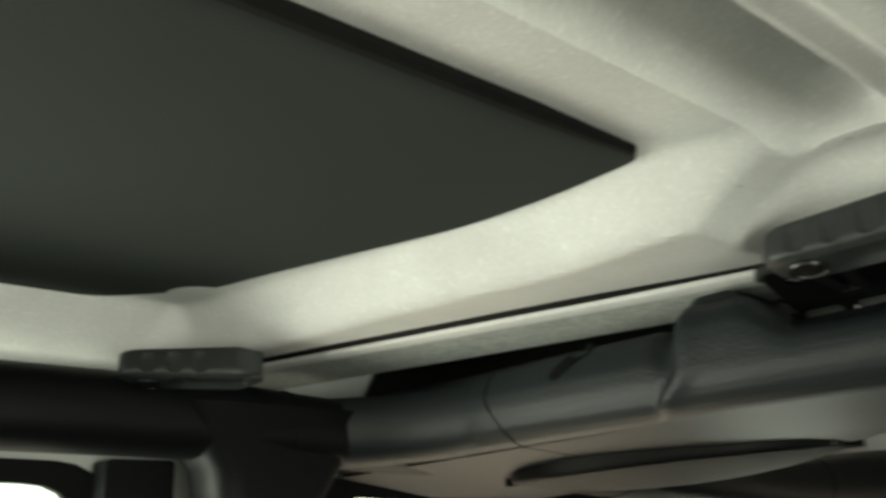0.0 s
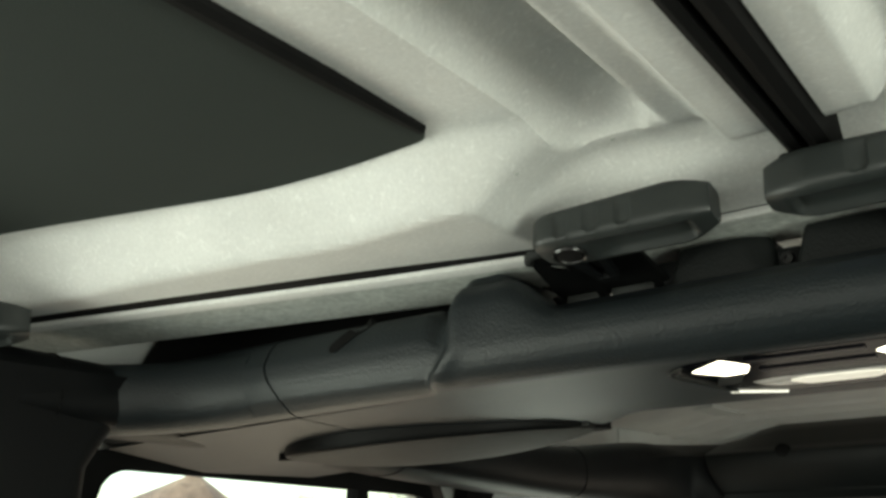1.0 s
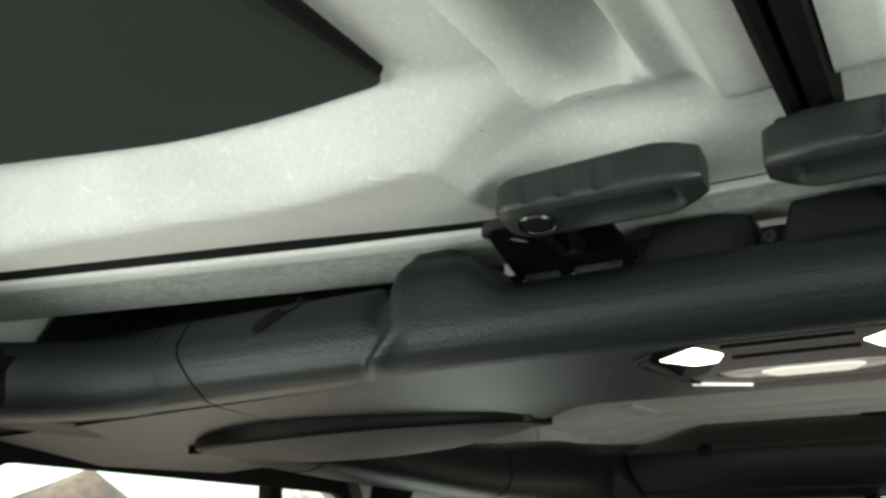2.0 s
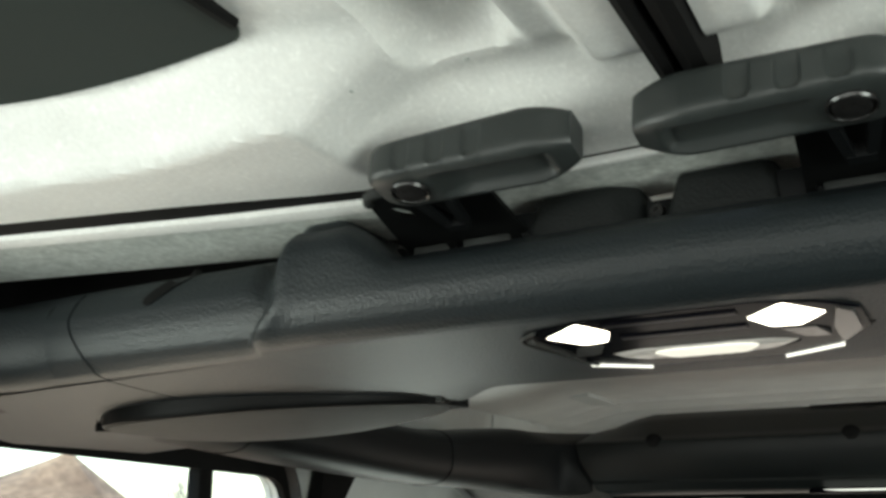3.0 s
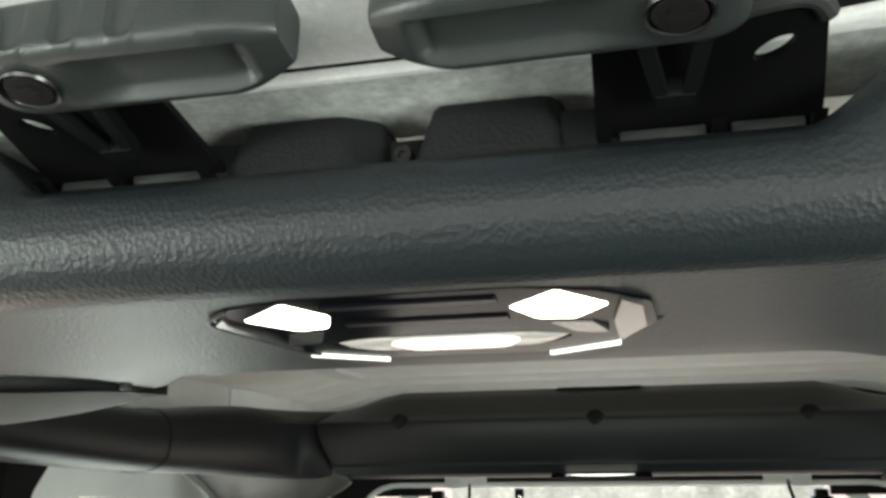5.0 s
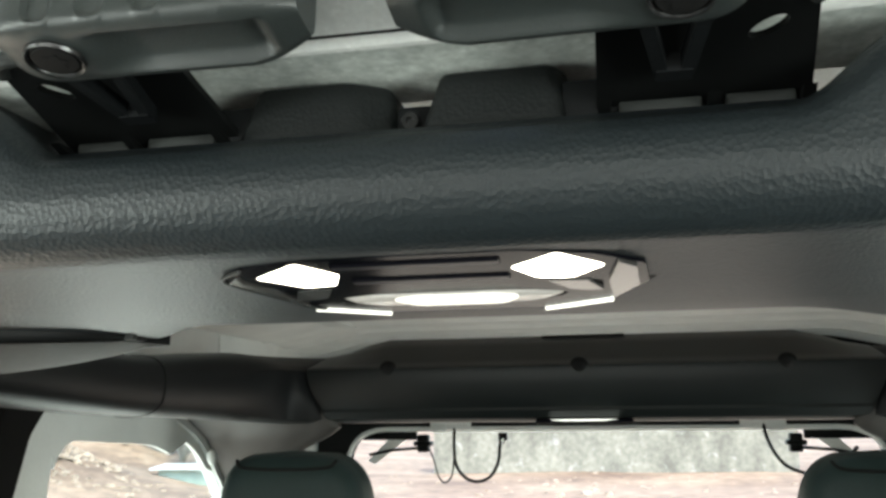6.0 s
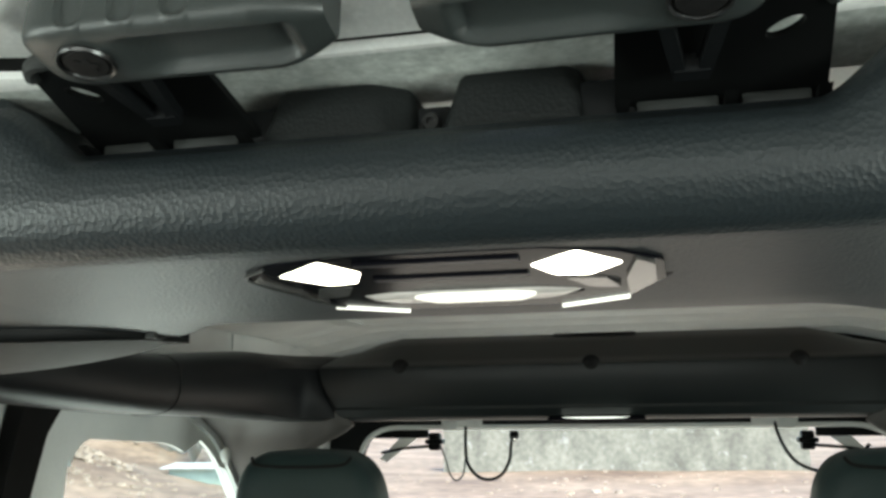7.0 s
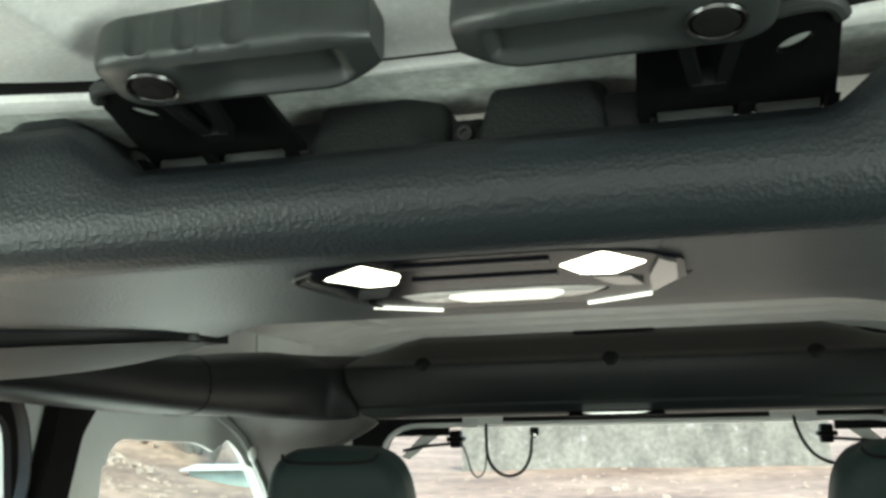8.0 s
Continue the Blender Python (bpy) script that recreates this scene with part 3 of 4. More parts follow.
# cargo lamp below the crossbar
t = thing("cargo_lamp", (0.003, 1.12, 1.53), "small lit white lamp under the rear crossbar", "lamp")
bm = bmesh.new()
box(bm, (-0.075, 1.100, 1.5235), (0.082, 1.135, 1.531), 0.003)
part("base", bm, PIANO, t)
bm = bmesh.new()
loft(bm, [[(0.003 + 0.055 * u, 1.099 + 0.012 * v, 1.5295 - 0.0022 * (1 - abs(v) ** 2) * (1 - abs(u) ** 4)) for v in (-1, -0.5, 0, 0.5, 1)] for u in (-1, -0.9, -0.6, 0, 0.6, 0.9, 1)], closed=False)
bmesh.ops.solidify(bm, geom=bm.faces[:], thickness=0.003)
part("lens", bm, CARGO, t, "lit white lens")


# ---- sound bar ----
def hump(x):
    a = abs(x)
    return 0.0285 * sstep(0.146, 0.194, a) * (1 - sstep(0.226, 0.262, a)) + 0.026 * sstep(0.232, 0.275, a)


def sound_ring(x):
    a = abs(x)
    h = hump(x)
    far = sstep(0.232, 0.262, a)
    drop = -0.06 * max(0.0, a - 0.26)
    full = sstep(0.165, 0.205, a)
    rear = 0.150 + 0.090 * sstep(0.17, 0.28, a) + 0.05 * sstep(0.43, 0.56, a)
    zt = 1.6465 + h
    floor = 1.6530 + (h + 0.002) * full * (1 - far) + 0.013 * far
    q = 0.004 * far
    k = 1 + 28 * h * (1 - far)
    ring = [(0.055, floor), (-0.040 + 0.012 * far, floor), (-0.048 + 0.016 * far, floor - 0.002 + 0.001 * full), (-0.0520 + 0.008 * far, zt - 0.004 * far), (-0.0600, zt - 0.0012 * k - 0.009 * far), (-0.0672, zt - 0.0046 * k - 0.014 * far),
            (-0.0718, zt - 0.0100 * k - 0.017 * far), (-0.0738, zt - 0.0165 * k - 0.016 * far), (-0.0742, 1.6235 + q), (-0.0726, 1.6160 + 0.5 * q), (-0.0694, 1.6095), (-0.0645, 1.6045), (-0.0585, 1.6012 + 0.2 * drop), (-0.0520, 1.5998 + 0.3 * drop),
            (-0.0440, 1.5996 + 0.35 * drop), (-0.03, 1.5998 + 0.45 * drop), (0.03, 1.5980 + 0.72 * drop), (0.10, 1.5945 + drop), (rear - 0.012, 1.5938 + drop), (rear - 0.004, 1.5955 + drop), (rear, 1.601 + drop),
            (rear, 1.625), (rear - 0.03, 1.645)]
    dense = [(n, Vector(p)) for n, p in enumerate(ring[:3])]
    for n in range(3, 14):
        dense += [(n, Vector(ring[n]).lerp(Vector(ring[n + 1]), f / 3)) for f in range(3)]
    dense += [(n, Vector(p)) for n, p in enumerate(ring) if n > 13]
    out = []
    for n, (y, z) in dense:
        if 2 < n < 15:
            # the end stands back behind a flank that sweeps outwards at its foot
            foot = 0.026 * (1 - sstep(1.598, 1.632, z))
            back = sstep(0.232 + foot, 0.252 + foot, a)
            y += (0.0165 + 0.004 * sstep(0.42, 0.60, a)) * back - 0.0022 * math.exp(-((a - 0.228 - foot) / 0.010) ** 2)
        # the joint to the end cover bows outwards above
        w = sstep(0.33, 0.425, a) * (1 - sstep(0.43, 0.56, a))
        bow = (0.018 * sstep(1.600, 1.640, z) if n < 14 else 0.0) * w
        out.append((math.copysign(a + bow, x), y, z))
    return out


def front_y(a, z):
    """Where the front of the sound bar lies at a height."""
    face = sound_ring(a)[3:36]
    for p, q in zip(face, face[1:]):
        if q[2] <= z <= p[2]:
            return p[1] + (q[1] - p[1]) * (p[2] - z) / max(1e-6, p[2] - q[2])
    return face[0][1]


sound_bar = thing("sound_bar", (0, 0.05, 1.63), "grained charcoal overhead sound bar across the cabin", "sound bar")
bm = bmesh.new()
xs2 = [-0.425 + 0.85 * k / 340 for k in range(341)]
loft(bm, [sound_ring(x) for x in xs2])
part("body", bm, GRAIN, sound_bar)
for s in (-1, 1):
    bm = bmesh.new()
    loft(bm, [sound_ring(s * (0.4275 + 0.275 * k / 60)) for k in range(61)])
    part("end_cover", bm, GRAIN, sound_bar, "plain end cover")
    # hanging oval speaker with a cloth face
    e1, e2 = Vector((s * -0.903, 0.430)), Vector((s * 0.430, 0.903))
    n = 72

    def oval(f, ang, low):
        u, v = 0.162 * f * math.cos(ang), 0.098 * f * math.sin(ang)
        c = Vector((s * 0.408, 0.1545)) + u * e1 + v * e2
        return (c.x, c.y, 1.5922 + 0.058 * u - 0.017 * v - 0.74 * low * (1 - 0.30 * (f * math.cos(ang)) ** 4))
    angs = [2 * math.pi * k / n for k in range(n)]
    bm = bmesh.new()
    loft(bm, [[oval(f, a, low) for a in angs] for f, low in ((1.0, -0.008), (1.0, 0.012), (0.992, 0.0180), (0.982, 0.0195), (0.972, 0.0195), (0.965, 0.017))])
    sp = part("speaker", bm, BRACKET, sound_bar, "black speaker ring")
    bm = bmesh.new()
    loft(bm, [[oval(f, a, 0.0193 + 0.018 * (1 - f ** 2)) for a in angs] for f in (0.968, 0.94, 0.9, 0.85, 0.8, 0.7, 0.6, 0.5, 0.4, 0.3, 0.2, 0.1, 0.03)])
    part("grille", bm, CLOTH, sp, "grey cloth speaker grille")
    # black wedges at the oval's two tips; the wider one draws a recess's shade
    for k, ln in ((-1, 0.034), (1, 0.030)):
        bm = bmesh.new()
        rings = []
        for f in (0.0, 0.35, 0.7, 1.0):
            c = oval(0.94 + 0.02 * k, 0.0 if k > 0 else math.pi, 0.015)
            d = k * e1
            w = (0.014 if k < 0 else 0.030) * (1 - f) + 0.002
            rings.append([(c[0] + d.x * (ln * f - 0.012) + e2.x * q * w, c[1] + d.y * (ln * f - 0.012) + e2.y * q * w, c[2] + h + 0.0045) for q, h in ((-1, 0.006), (1, 0.006), (1, -0.0075), (-1, -0.0075))])
        loft(bm, rings)
        part("joint", bm, RUBBER, sp, "black wedge at the speaker tip")
    # a little grey bar added for the glint in the recess
    bm = bmesh.new()
    c = oval(0.99, -0.42, 0.012)
    box(bm, (c[0] - 0.007, c[1] - 0.003, c[2] - 0.004), (c[0] + 0.007, c[1] + 0.003, c[2] + 0.002), 0.0012)
    part("clip", bm, TABGREY, sp, "small grey bar set as the glint at the speaker tip")
    # a black sliver over the top edge, for the shade inside a slanting slot
    bm = bmesh.new()
    rings = []
    for k in range(13):
        f = k / 12
        a, z = 0.340 + 0.027 * f, 1.668 - 0.025 * f
        w = 0.0105 * (1 - 0.45 * f) * min(1.0, (1 - f) * 8 + 0.4)
        row = []
        for d in (-w, w):
            row.append((s * (a + 0.7 * d), front_y(a + 0.7 * d, z + 0.5 * d), z + 0.5 * d))
        (xa, ya, za), (xb, yb, zb) = row
        rings.append([(xa, ya - 0.0012, za), (xb, yb - 0.0012, zb), (xb, yb + 0.006, zb), (xa, ya + 0.006, za)])
    loft(bm, rings)
    part("slot_shade", bm, RUBBER, sound_bar, "black sliver for the shade in a slanting slot")
    # a black block added for the deep shade in the cavity above each end
    bm = bmesh.new()
    loft(bm, [[(s * x, y, z) for y, z in ((-0.030, 1.640), (-0.030, 1.662), (0.012, 1.6755), (0.040, 1.720), (0.055, 1.720), (0.055, 1.64))] for x in (0.212, 0.25, 0.45, 0.60, 0.72)])
    part("cavity_fill", bm, RUBBER, sound_bar, "black fill for the shaded cavity above the bar end")


# ---- dome lamp ----
def lamp():
    t = thing("dome_lamp", (0, 0.02, 1.595), "lit overhead lamp in a gloss black housing", "lamp")

    def under(x, y, w):
        return (x, y, 1.6018 - 0.045 * y - w)
    out = [(-0.095, -0.010), (-0.075, -0.032), (-0.046, -0.043), (0.046, -0.043), (0.075, -0.032), (0.095, -0.010), (0.097, 0.030), (0.079, 0.070), (0.044, 0.092), (-0.044, 0.092), (-0.078, 0.070), (-0.0865, 0.030)]
    out = round_poly(out, 0.003, 3)
    hexes = []
    for s in (-1, 1):
        lead = 0.050 if s < 0 else 0.060
        hexes.append(round_poly([(s * 0.079, -0.010), (s * lead, -0.037), (s * 0.038, -0.012), (s * 0.047, 0.012), (s * 0.063, 0.015)], 0.0025, 2))
    centre = round_poly([(-0.062, 0.050), (-0.040, 0.039), (0.040, 0.039), (0.062, 0.050), (0.046, 0.068), (-0.046, 0.068)], 0.010, 4)
    bm = bmesh.new()
    slab(bm, out, hexes + [centre], lambda u, v, w: under(u, v, w), 0.0045)
    part("housing", bm, PIANO, t)
    bm = bmesh.new()
    big = [(p[0] * 1.032, 0.022 + (p[1] - 0.022) * 1.05) for p in out]
    slab(bm, big, [[(p[0] * 0.99, 0.022 + (p[1] - 0.022) * 0.99) for p in out]], lambda u, v, w: under(u, v, w), 0.0025)
    part("bezel", bm, RUBBER, t, "dark shadow gap bezel")
    for hx in hexes:
        c = sum(hx, Vector((0, 0))) / len(hx)
        bm = bmesh.new()
        rings = []
        for f, w in ((1.0, 0.001), (0.98, 0.0045), (0.72, 0.0052), (0.3, 0.0056)):
            rings.append([under(*(c + (p - c) * f), w) for p in hx])
        loft(bm, rings)
        part("reading_light", bm, LIT, t, "lit faceted reading light lens")
    c = sum(centre, Vector((0, 0))) / len(centre)
    bm = bmesh.new()
    loft(bm, [[under(*(c + (p - c) * f), w) for p in centre] for f, w in ((1.0, 0.001), (0.98, 0.0035), (0.88, 0.0055), (0.4, 0.006))])
    lens = part("centre_lens", bm, LENS, t, "long clear centre lens")
    bm = bmesh.new()
    mid = round_poly([(-0.030, 0.046), (-0.018, 0.041), (0.024, 0.041), (0.036, 0.046), (0.026, 0.064), (-0.020, 0.064)], 0.006, 4)
    slab(bm, mid, [], lambda u, v, w: under(u, v, w + 0.0035), 0.0032)
    part("diffuser", bm, GLOW, lens, "lit diffuser in the lens")
    for s in (-1, 1):
        bm = bmesh.new()
        slab(bm, [(s * 0.078, 0.0720), (s * 0.043, 0.0935), (s * 0.043, 0.0958), (s * 0.0795, 0.0738)], [], lambda u, v, w: under(u, v, w), 0.006)
        part("edge_strip", bm, GUIDE, t, "lit edge strip")
        # angled smoked facets between the reading light and the edge strip; left one coloured darker, as it catches
        # less light
        bm = bmesh.new()
        facet = [(0.070, 0.021), (0.052, 0.019), (0.061, 0.040), (0.068, 0.044), (0.076, 0.036)]
        loft(bm, [[under(s * x, y, w + 0.0015 * (x > 0.07)) for x, y in facet] for w in (0.003, 0.0052)])
        part("inner_facet", bm, SMOKED if s > 0 else TABGREY, t, "smoked angled facet")
        if s < 0:
            bm = bmesh.new()
            edge = [under(s * x, y, 0.0048) for x, y in ((0.050, 0.0935), (0.0770, 0.0715), (0.0875, 0.030), (0.0945, -0.009), (0.078, -0.029))]
            tube(bm, smooth_path(edge, 6), 0.0009, 6)
            part("rim_line", bm, TABGREY, t, "thin silver rim line")
        bm = bmesh.new()
        end = ((0.084, -0.022), (0.0915, -0.010), (0.0925, 0.030), (0.080, 0.062), (0.079, 0.018)) if s > 0 else ((0.083, -0.021), (0.0915, -0.010), (0.0845, 0.026), (0.0775, 0.058), (0.0810, 0.020), (0.0860, -0.008))
        loft(bm, [[under(s * x, y, w) for x, y in end] for w in (0.004, 0.0062)])
        part("end_facet", bm, SMOKED, t, "smoked silver end facet")
    # shallow ribs along the gloss black face
    for y in (-0.028, 0.004):
        bm = bmesh.new()
        loft(bm, [[under(x, y + dy, w) for dy, w in ((-0.0045, 0.004), (-0.003, 0.0056), (0.003, 0.0056), (0.0045, 0.004))] for x in (-0.036, -0.033, 0.033, 0.036)])
        part("rib", bm, GLOSS, t)
    return t


lamp()


# ---- latches in front of the sound bar ----
def latch_handle(s, m=None, group="centre latch handles"):
    """A twist handle; s is -1 or 1 for the side its bolt lies on. m moves it."""
    m = m or Matrix.Identity(4)
    t = thing("roof_latch", m @ Vector((s * 0.078, -0.115, 1.68)), "dark grey rubber roof latch with finger grooves", "roof latch", group)
    tilt = Matrix.Translation((0, -0.117, 1.6785)) @ Matrix.Rotation(radians(-11), 4, "X") @ Matrix.Rotation(radians(s * 2.0), 4, "Y")
    n = 72
    rings = []
    for i in range(145):
        f = i / 144
        x = 0.0155 + 0.1140 * f
        # ends: a chamfered nose by the seam, a round boss at the bolt
        e0, e1 = min(1.0, f / 0.21), min(1.0, (1 - f) / 0.14)
        nose = 0.50 + 0.50 * (0.3 * e0 + 0.7 * math.sin(0.5 * math.pi * e0) ** 0.8)
        boss = math.sqrt(max(0.0, 1 - (1 - e1) ** 2)) * 0.52 + 0.48
        hy, hz = 0.0190 * min(nose, boss), 0.0118 * min(0.74 + 0.26 * math.sin(0.5 * math.pi * e0), boss ** 0.5)
        deep = 1 + 0.50 * (1 - f) * (0.72 + 0.28 * e0)
        ring = []
        for k in range(n):
            a = 2 * math.pi * k / n
            cy, cz = math.cos(a), math.sin(a)
            y = hy * math.copysign(abs(cy) ** 0.40, cy)
            zn = math.copysign(abs(cz) ** 0.40, cz)
            z = hz * zn * (deep if cz < 0 else 1.0)
            # scalloped finger grooves in the front, open above, with a raised lip round their foot
            if cy < -0.1:
                for g in (0.435, 0.615, 0.795):
                    d = (f - g) / 0.050
                    foot = -0.72 + 0.30 * d ** 4
                    hold = sstep(0.02, 0.12, -y / hy - 0.55)
                    if abs(d) < 1.25:
                        inside = (1 - sstep(0.80, 1.0, abs(d))) * sstep(foot - 0.06, foot + 0.10, zn) * (1 - sstep(0.15, 0.80, zn))
                        lip = math.exp(-((zn - foot + 0.12) / 0.10) ** 2) * (1 - sstep(0.7, 1.0, abs(d)))
                        y += hold * (0.0019 * inside * (0.45 + 0.55 * sstep(-1, 0.6, d)) - 0.0005 * lip)
            # hollow channel along the bottom
            if cz < -0.2 and 0.09 < f < 0.74:
                z += 0.0055 * sstep(0.09, 0.15, f) * (1 - sstep(0.52, 0.74, f)) * (1 - sstep(0.42, 0.66, abs(y) / hy))
            ring.append(m @ tilt @ Vector((s * x, y, z)))
        rings.append(ring)
    bm = bmesh.new()
    loft(bm, rings)
    grip = part("grip", bm, GRIP, t)
    # recessed bolt with a star hole
    base = m @ tilt @ Matrix.Translation((s * 0.1085, -0.001, -0.0119))
    bm = bmesh.new()
    rr = [(0.0104, 0.001), (0.0108, -0.0020), (0.0102, -0.0031), (0.0094, -0.0026), (0.0088, -0.0010)]
    loft(bm, [[base @ Vector((r * math.cos(2 * math.pi * k / 32), r * math.sin(2 * math.pi * k / 32), z)) for k in range(32)] for r, z in rr])
    part("washer", bm, STEEL, t, "bright steel washer rim")
    bm = bmesh.new()
    rr = [(0.0087, 0.0), (0.0087, -0.0016), (0.0078, -0.0026), (0.0040, -0.0030)]
    loft(bm, [[base @ Vector((r * math.cos(2 * math.pi * k / 32), r * math.sin(2 * math.pi * k / 32), z)) for k in range(32)] for r, z in rr])
    bolt = part("bolt", bm, RUBBER, t, "black dished bolt head")
    bm = bmesh.new()
    loft(bm, [[base @ Vector((0.0040 * (1 + 0.22 * math.cos(6 * a)) * math.cos(a), 0.0040 * (1 + 0.22 * math.cos(6 * a)) * math.sin(a), z)) for a in (2 * math.pi * k / 36 for k in range(36))] for z in (-0.002, -0.0033)])
    part("star_hole", bm, RUBBER, bolt)
    # fork that carries the handle
    for o in (-1, 1):
        bm = bmesh.new()
        p, q = Vector((s * (0.107 + o * 0.010), -0.104, 1.6665)), Vector((s * (0.1075 + o * 0.0045), -0.0660, 1.6600))
        loft(bm, [[m @ (c + Vector((dx, 0, dz))) for dx, dz in ((-0.0026, -0.003), (0.0026, -0.003), (0.0026, 0.003), (-0.0026, 0.003))] for c in (p, q)])
        part("fork_arm", bm, PLAIN, t, "black steel fork arm")
    bm = bmesh.new()
    link = Vector((s * 0.1075, -0.0665, 1.6603))
    loft(bm, [[m @ (link + Vector((dx, dy, dz))) for dy, dz in ((-0.004, -0.003), (0.003, -0.004), (0.003, 0.003), (-0.004, 0.004))] for dx in (-0.0065, 0.0065)])
    part("fork_link", bm, PLAIN, t, "steel link between the fork arms")
    return t


def latch_bracket(s):
    t = thing("latch_bracket", (s * 0.12, -0.06, 1.66), "black steel latch bracket on the sound bar", "bracket", "latch brackets")

    def lean(u, v, d):
        """u along the bar, v up the slanted plate from 0 to 1."""
        return (s * (u + (0.105 - u) * 0.10 * v), -0.030 - 0.066 * v + 0.4 * d, 1.6570 + 0.0165 * v + d)
    out = round_poly([(0.078, 0.0), (0.161, 0.0), (0.160, 0.97), (0.147, 1.0), (0.124, 0.86), (0.078, 0.98)], [0.002, 0.002, 0.012, 0.008, 0.008, 0.004], 4)
    hole = [(0.1425 + 0.0072 * math.cos(2 * math.pi * k / 20), 0.70 + 0.070 * math.sin(2 * math.pi * k / 20 ) + 0.055 * math.cos(2 * math.pi * k / 20)) for k in range(20)]
    bm = bmesh.new()
    slab(bm, out, [hole], lean, 0.003)
    part("plate", bm, BRACKET, t)
    bm = bmesh.new()
    rim = smooth_path([lean(x, v, 0.001) for x, v in ((0.112, 0.86), (0.122, 0.95), (0.134, 1.00), (0.148, 1.03), (0.156, 1.00), (0.160, 0.90))], 6)
    tube(bm, rim, 0.0036, 10)
    part("flange", bm, TABGREY, t, "rolled top flange")
    for x in (0.081, 0.1235, 0.1585):
        bm = bmesh.new()
        loft(bm, [[Vector(lean(x + dx, v, 0)) + Vector((0, dy, -0.004 - 0.003 * (1 - v))) for dx, dy in ((-0.0025, -0.003), (0.0025, -0.003), (0.0025, 0.006), (-0.0025, 0.006))] for v in (-0.15, 0.1, 0.28)])
        part("rib", bm, BRACKET, t)
    bm = bmesh.new()
    box(bm, (s * 0.064, -0.034, 1.648), (s * 0.088, -0.024, 1.6715), 0.002)
    part("side_tab", bm, PLAIN, t, "dull black side tab")
    # paler than the plate: the lit look at its foot is put into the colour
    for x0, x1 in ((0.087, 0.119), (0.128, 0.154)):
        bm = bmesh.new()
        box(bm, (s * x0, -0.0390, 1.6530), (s * x1, -0.0335, 1.6585), 0.001)
        part("foot_tab", bm, TABGREY, t, "foot tab in a paler grey for the lit surface")
    return t


def catch_box(at, top, foot):
    """top and foot: outlines seen from below, from which the sides lean in."""
    t = thing("catch_box", (at, -0.018, 1.665), "small dark grained latch cover box", "cover", "latch cover boxes")
    a, b = round_poly(foot, 0.005, 4), round_poly(top, 0.005, 4)
    mid = sum(b, Vector((0, 0))) / len(b)
    bm = bmesh.new()
    rings = []
    for z, f, i in ((1.645, 0.0, 1.0), (1.656, 0.0, 1.0), (1.660, 0.18, 1.0), (1.672, 0.86, 1.0), (1.6765, 1.0, 0.985), (1.6782, 1.0, 0.94), (1.6788, 1.0, 0.86)):
        rings.append([(*(mid + (p.lerp(q, f) - mid) * i), z) for p, q in zip(a, b)])
    loft(bm, rings)
    part("cover", bm, DARKGRAIN, t)
    xs_ = [p[0] for p in foot]
    bm = bmesh.new()
    box(bm, (min(xs_) - 0.002, -0.039, 1.6485), (max(xs_) + 0.002, -0.034, 1.6535), 0.0015)
    part("flange", bm, PLAIN, t, "thin black base flange")
    return t


catch_box(-0.04, [(-0.071, -0.035), (-0.026, -0.036), (-0.010, -0.024), (-0.010, 0.012), (-0.071, 0.012)], [(-0.077, -0.037), (-0.022, -0.037), (-0.005, -0.026), (-0.005, 0.012), (-0.077, 0.012)])
catch_box(0.037, [(0.012, -0.036), (0.061, -0.036), (0.066, -0.028), (0.066, 0.012), (0.012, 0.012)], [(0.006, -0.037), (0.064, -0.037), (0.069, -0.028), (0.069, 0.012), (0.006, 0.012)])
for s in (-1, 1):
    latch_bracket(s)
    latch_handle(s)

t = thing("fixing_screw", (0, -0.032, 1.662), "dark screw on a small steel tab", "screw")
bm = bmesh.new()
box(bm, (-0.0065, -0.030, 1.648), (0.0085, -0.026, 1.667), 0.0015)
part("tab", bm, PLAIN, t, "dark steel tab")
bm = bmesh.new()
loft(bm, [[(r * math.cos(2 * math.pi * k / 24), y, 1.6590 + r * math.sin(2 * math.pi * k / 24)) for k in range(24)] for r, y in ((0.0042, -0.030), (0.0044, -0.0325), (0.0036, -0.0345), (0.0018, -0.0345), (0.0015, -0.0325))])
part("head", bm, STEEL, t)

# outer latches at the door side of the roof panels
for s in (-1, 1):
    turn = Matrix.Translation((s * 0.572, -0.275, 0)) @ Matrix.Rotation(radians(-s * 60), 4, "Z") @ Matrix.Translation((-s * 0.078, 0.115, -0.012))
    latch_handle(s, turn, "outer latch handles")
    t = thing("latch_post", (s * 0.62, -0.25, 1.66), "pale painted outer latch post", "bracket", "outer latch posts")
    bm = bmesh.new()
    box(bm, (s * 0.600, -0.315, 1.640), (s * 0.690, -0.200, 1.657), 0.004)
    part("plate", bm, SHELL, t)
    bm = bmesh.new()
    tube(bm, smooth_path([(s * 0.655, -0.300, 1.664), (s * 0.668, -0.285, 1.672), (s * 0.676, -0.262, 1.668), (s * 0.672, -0.24, 1.66)], 5), 0.004, 8)
    part("hook", bm, BRACKET, t, "black wire hook")


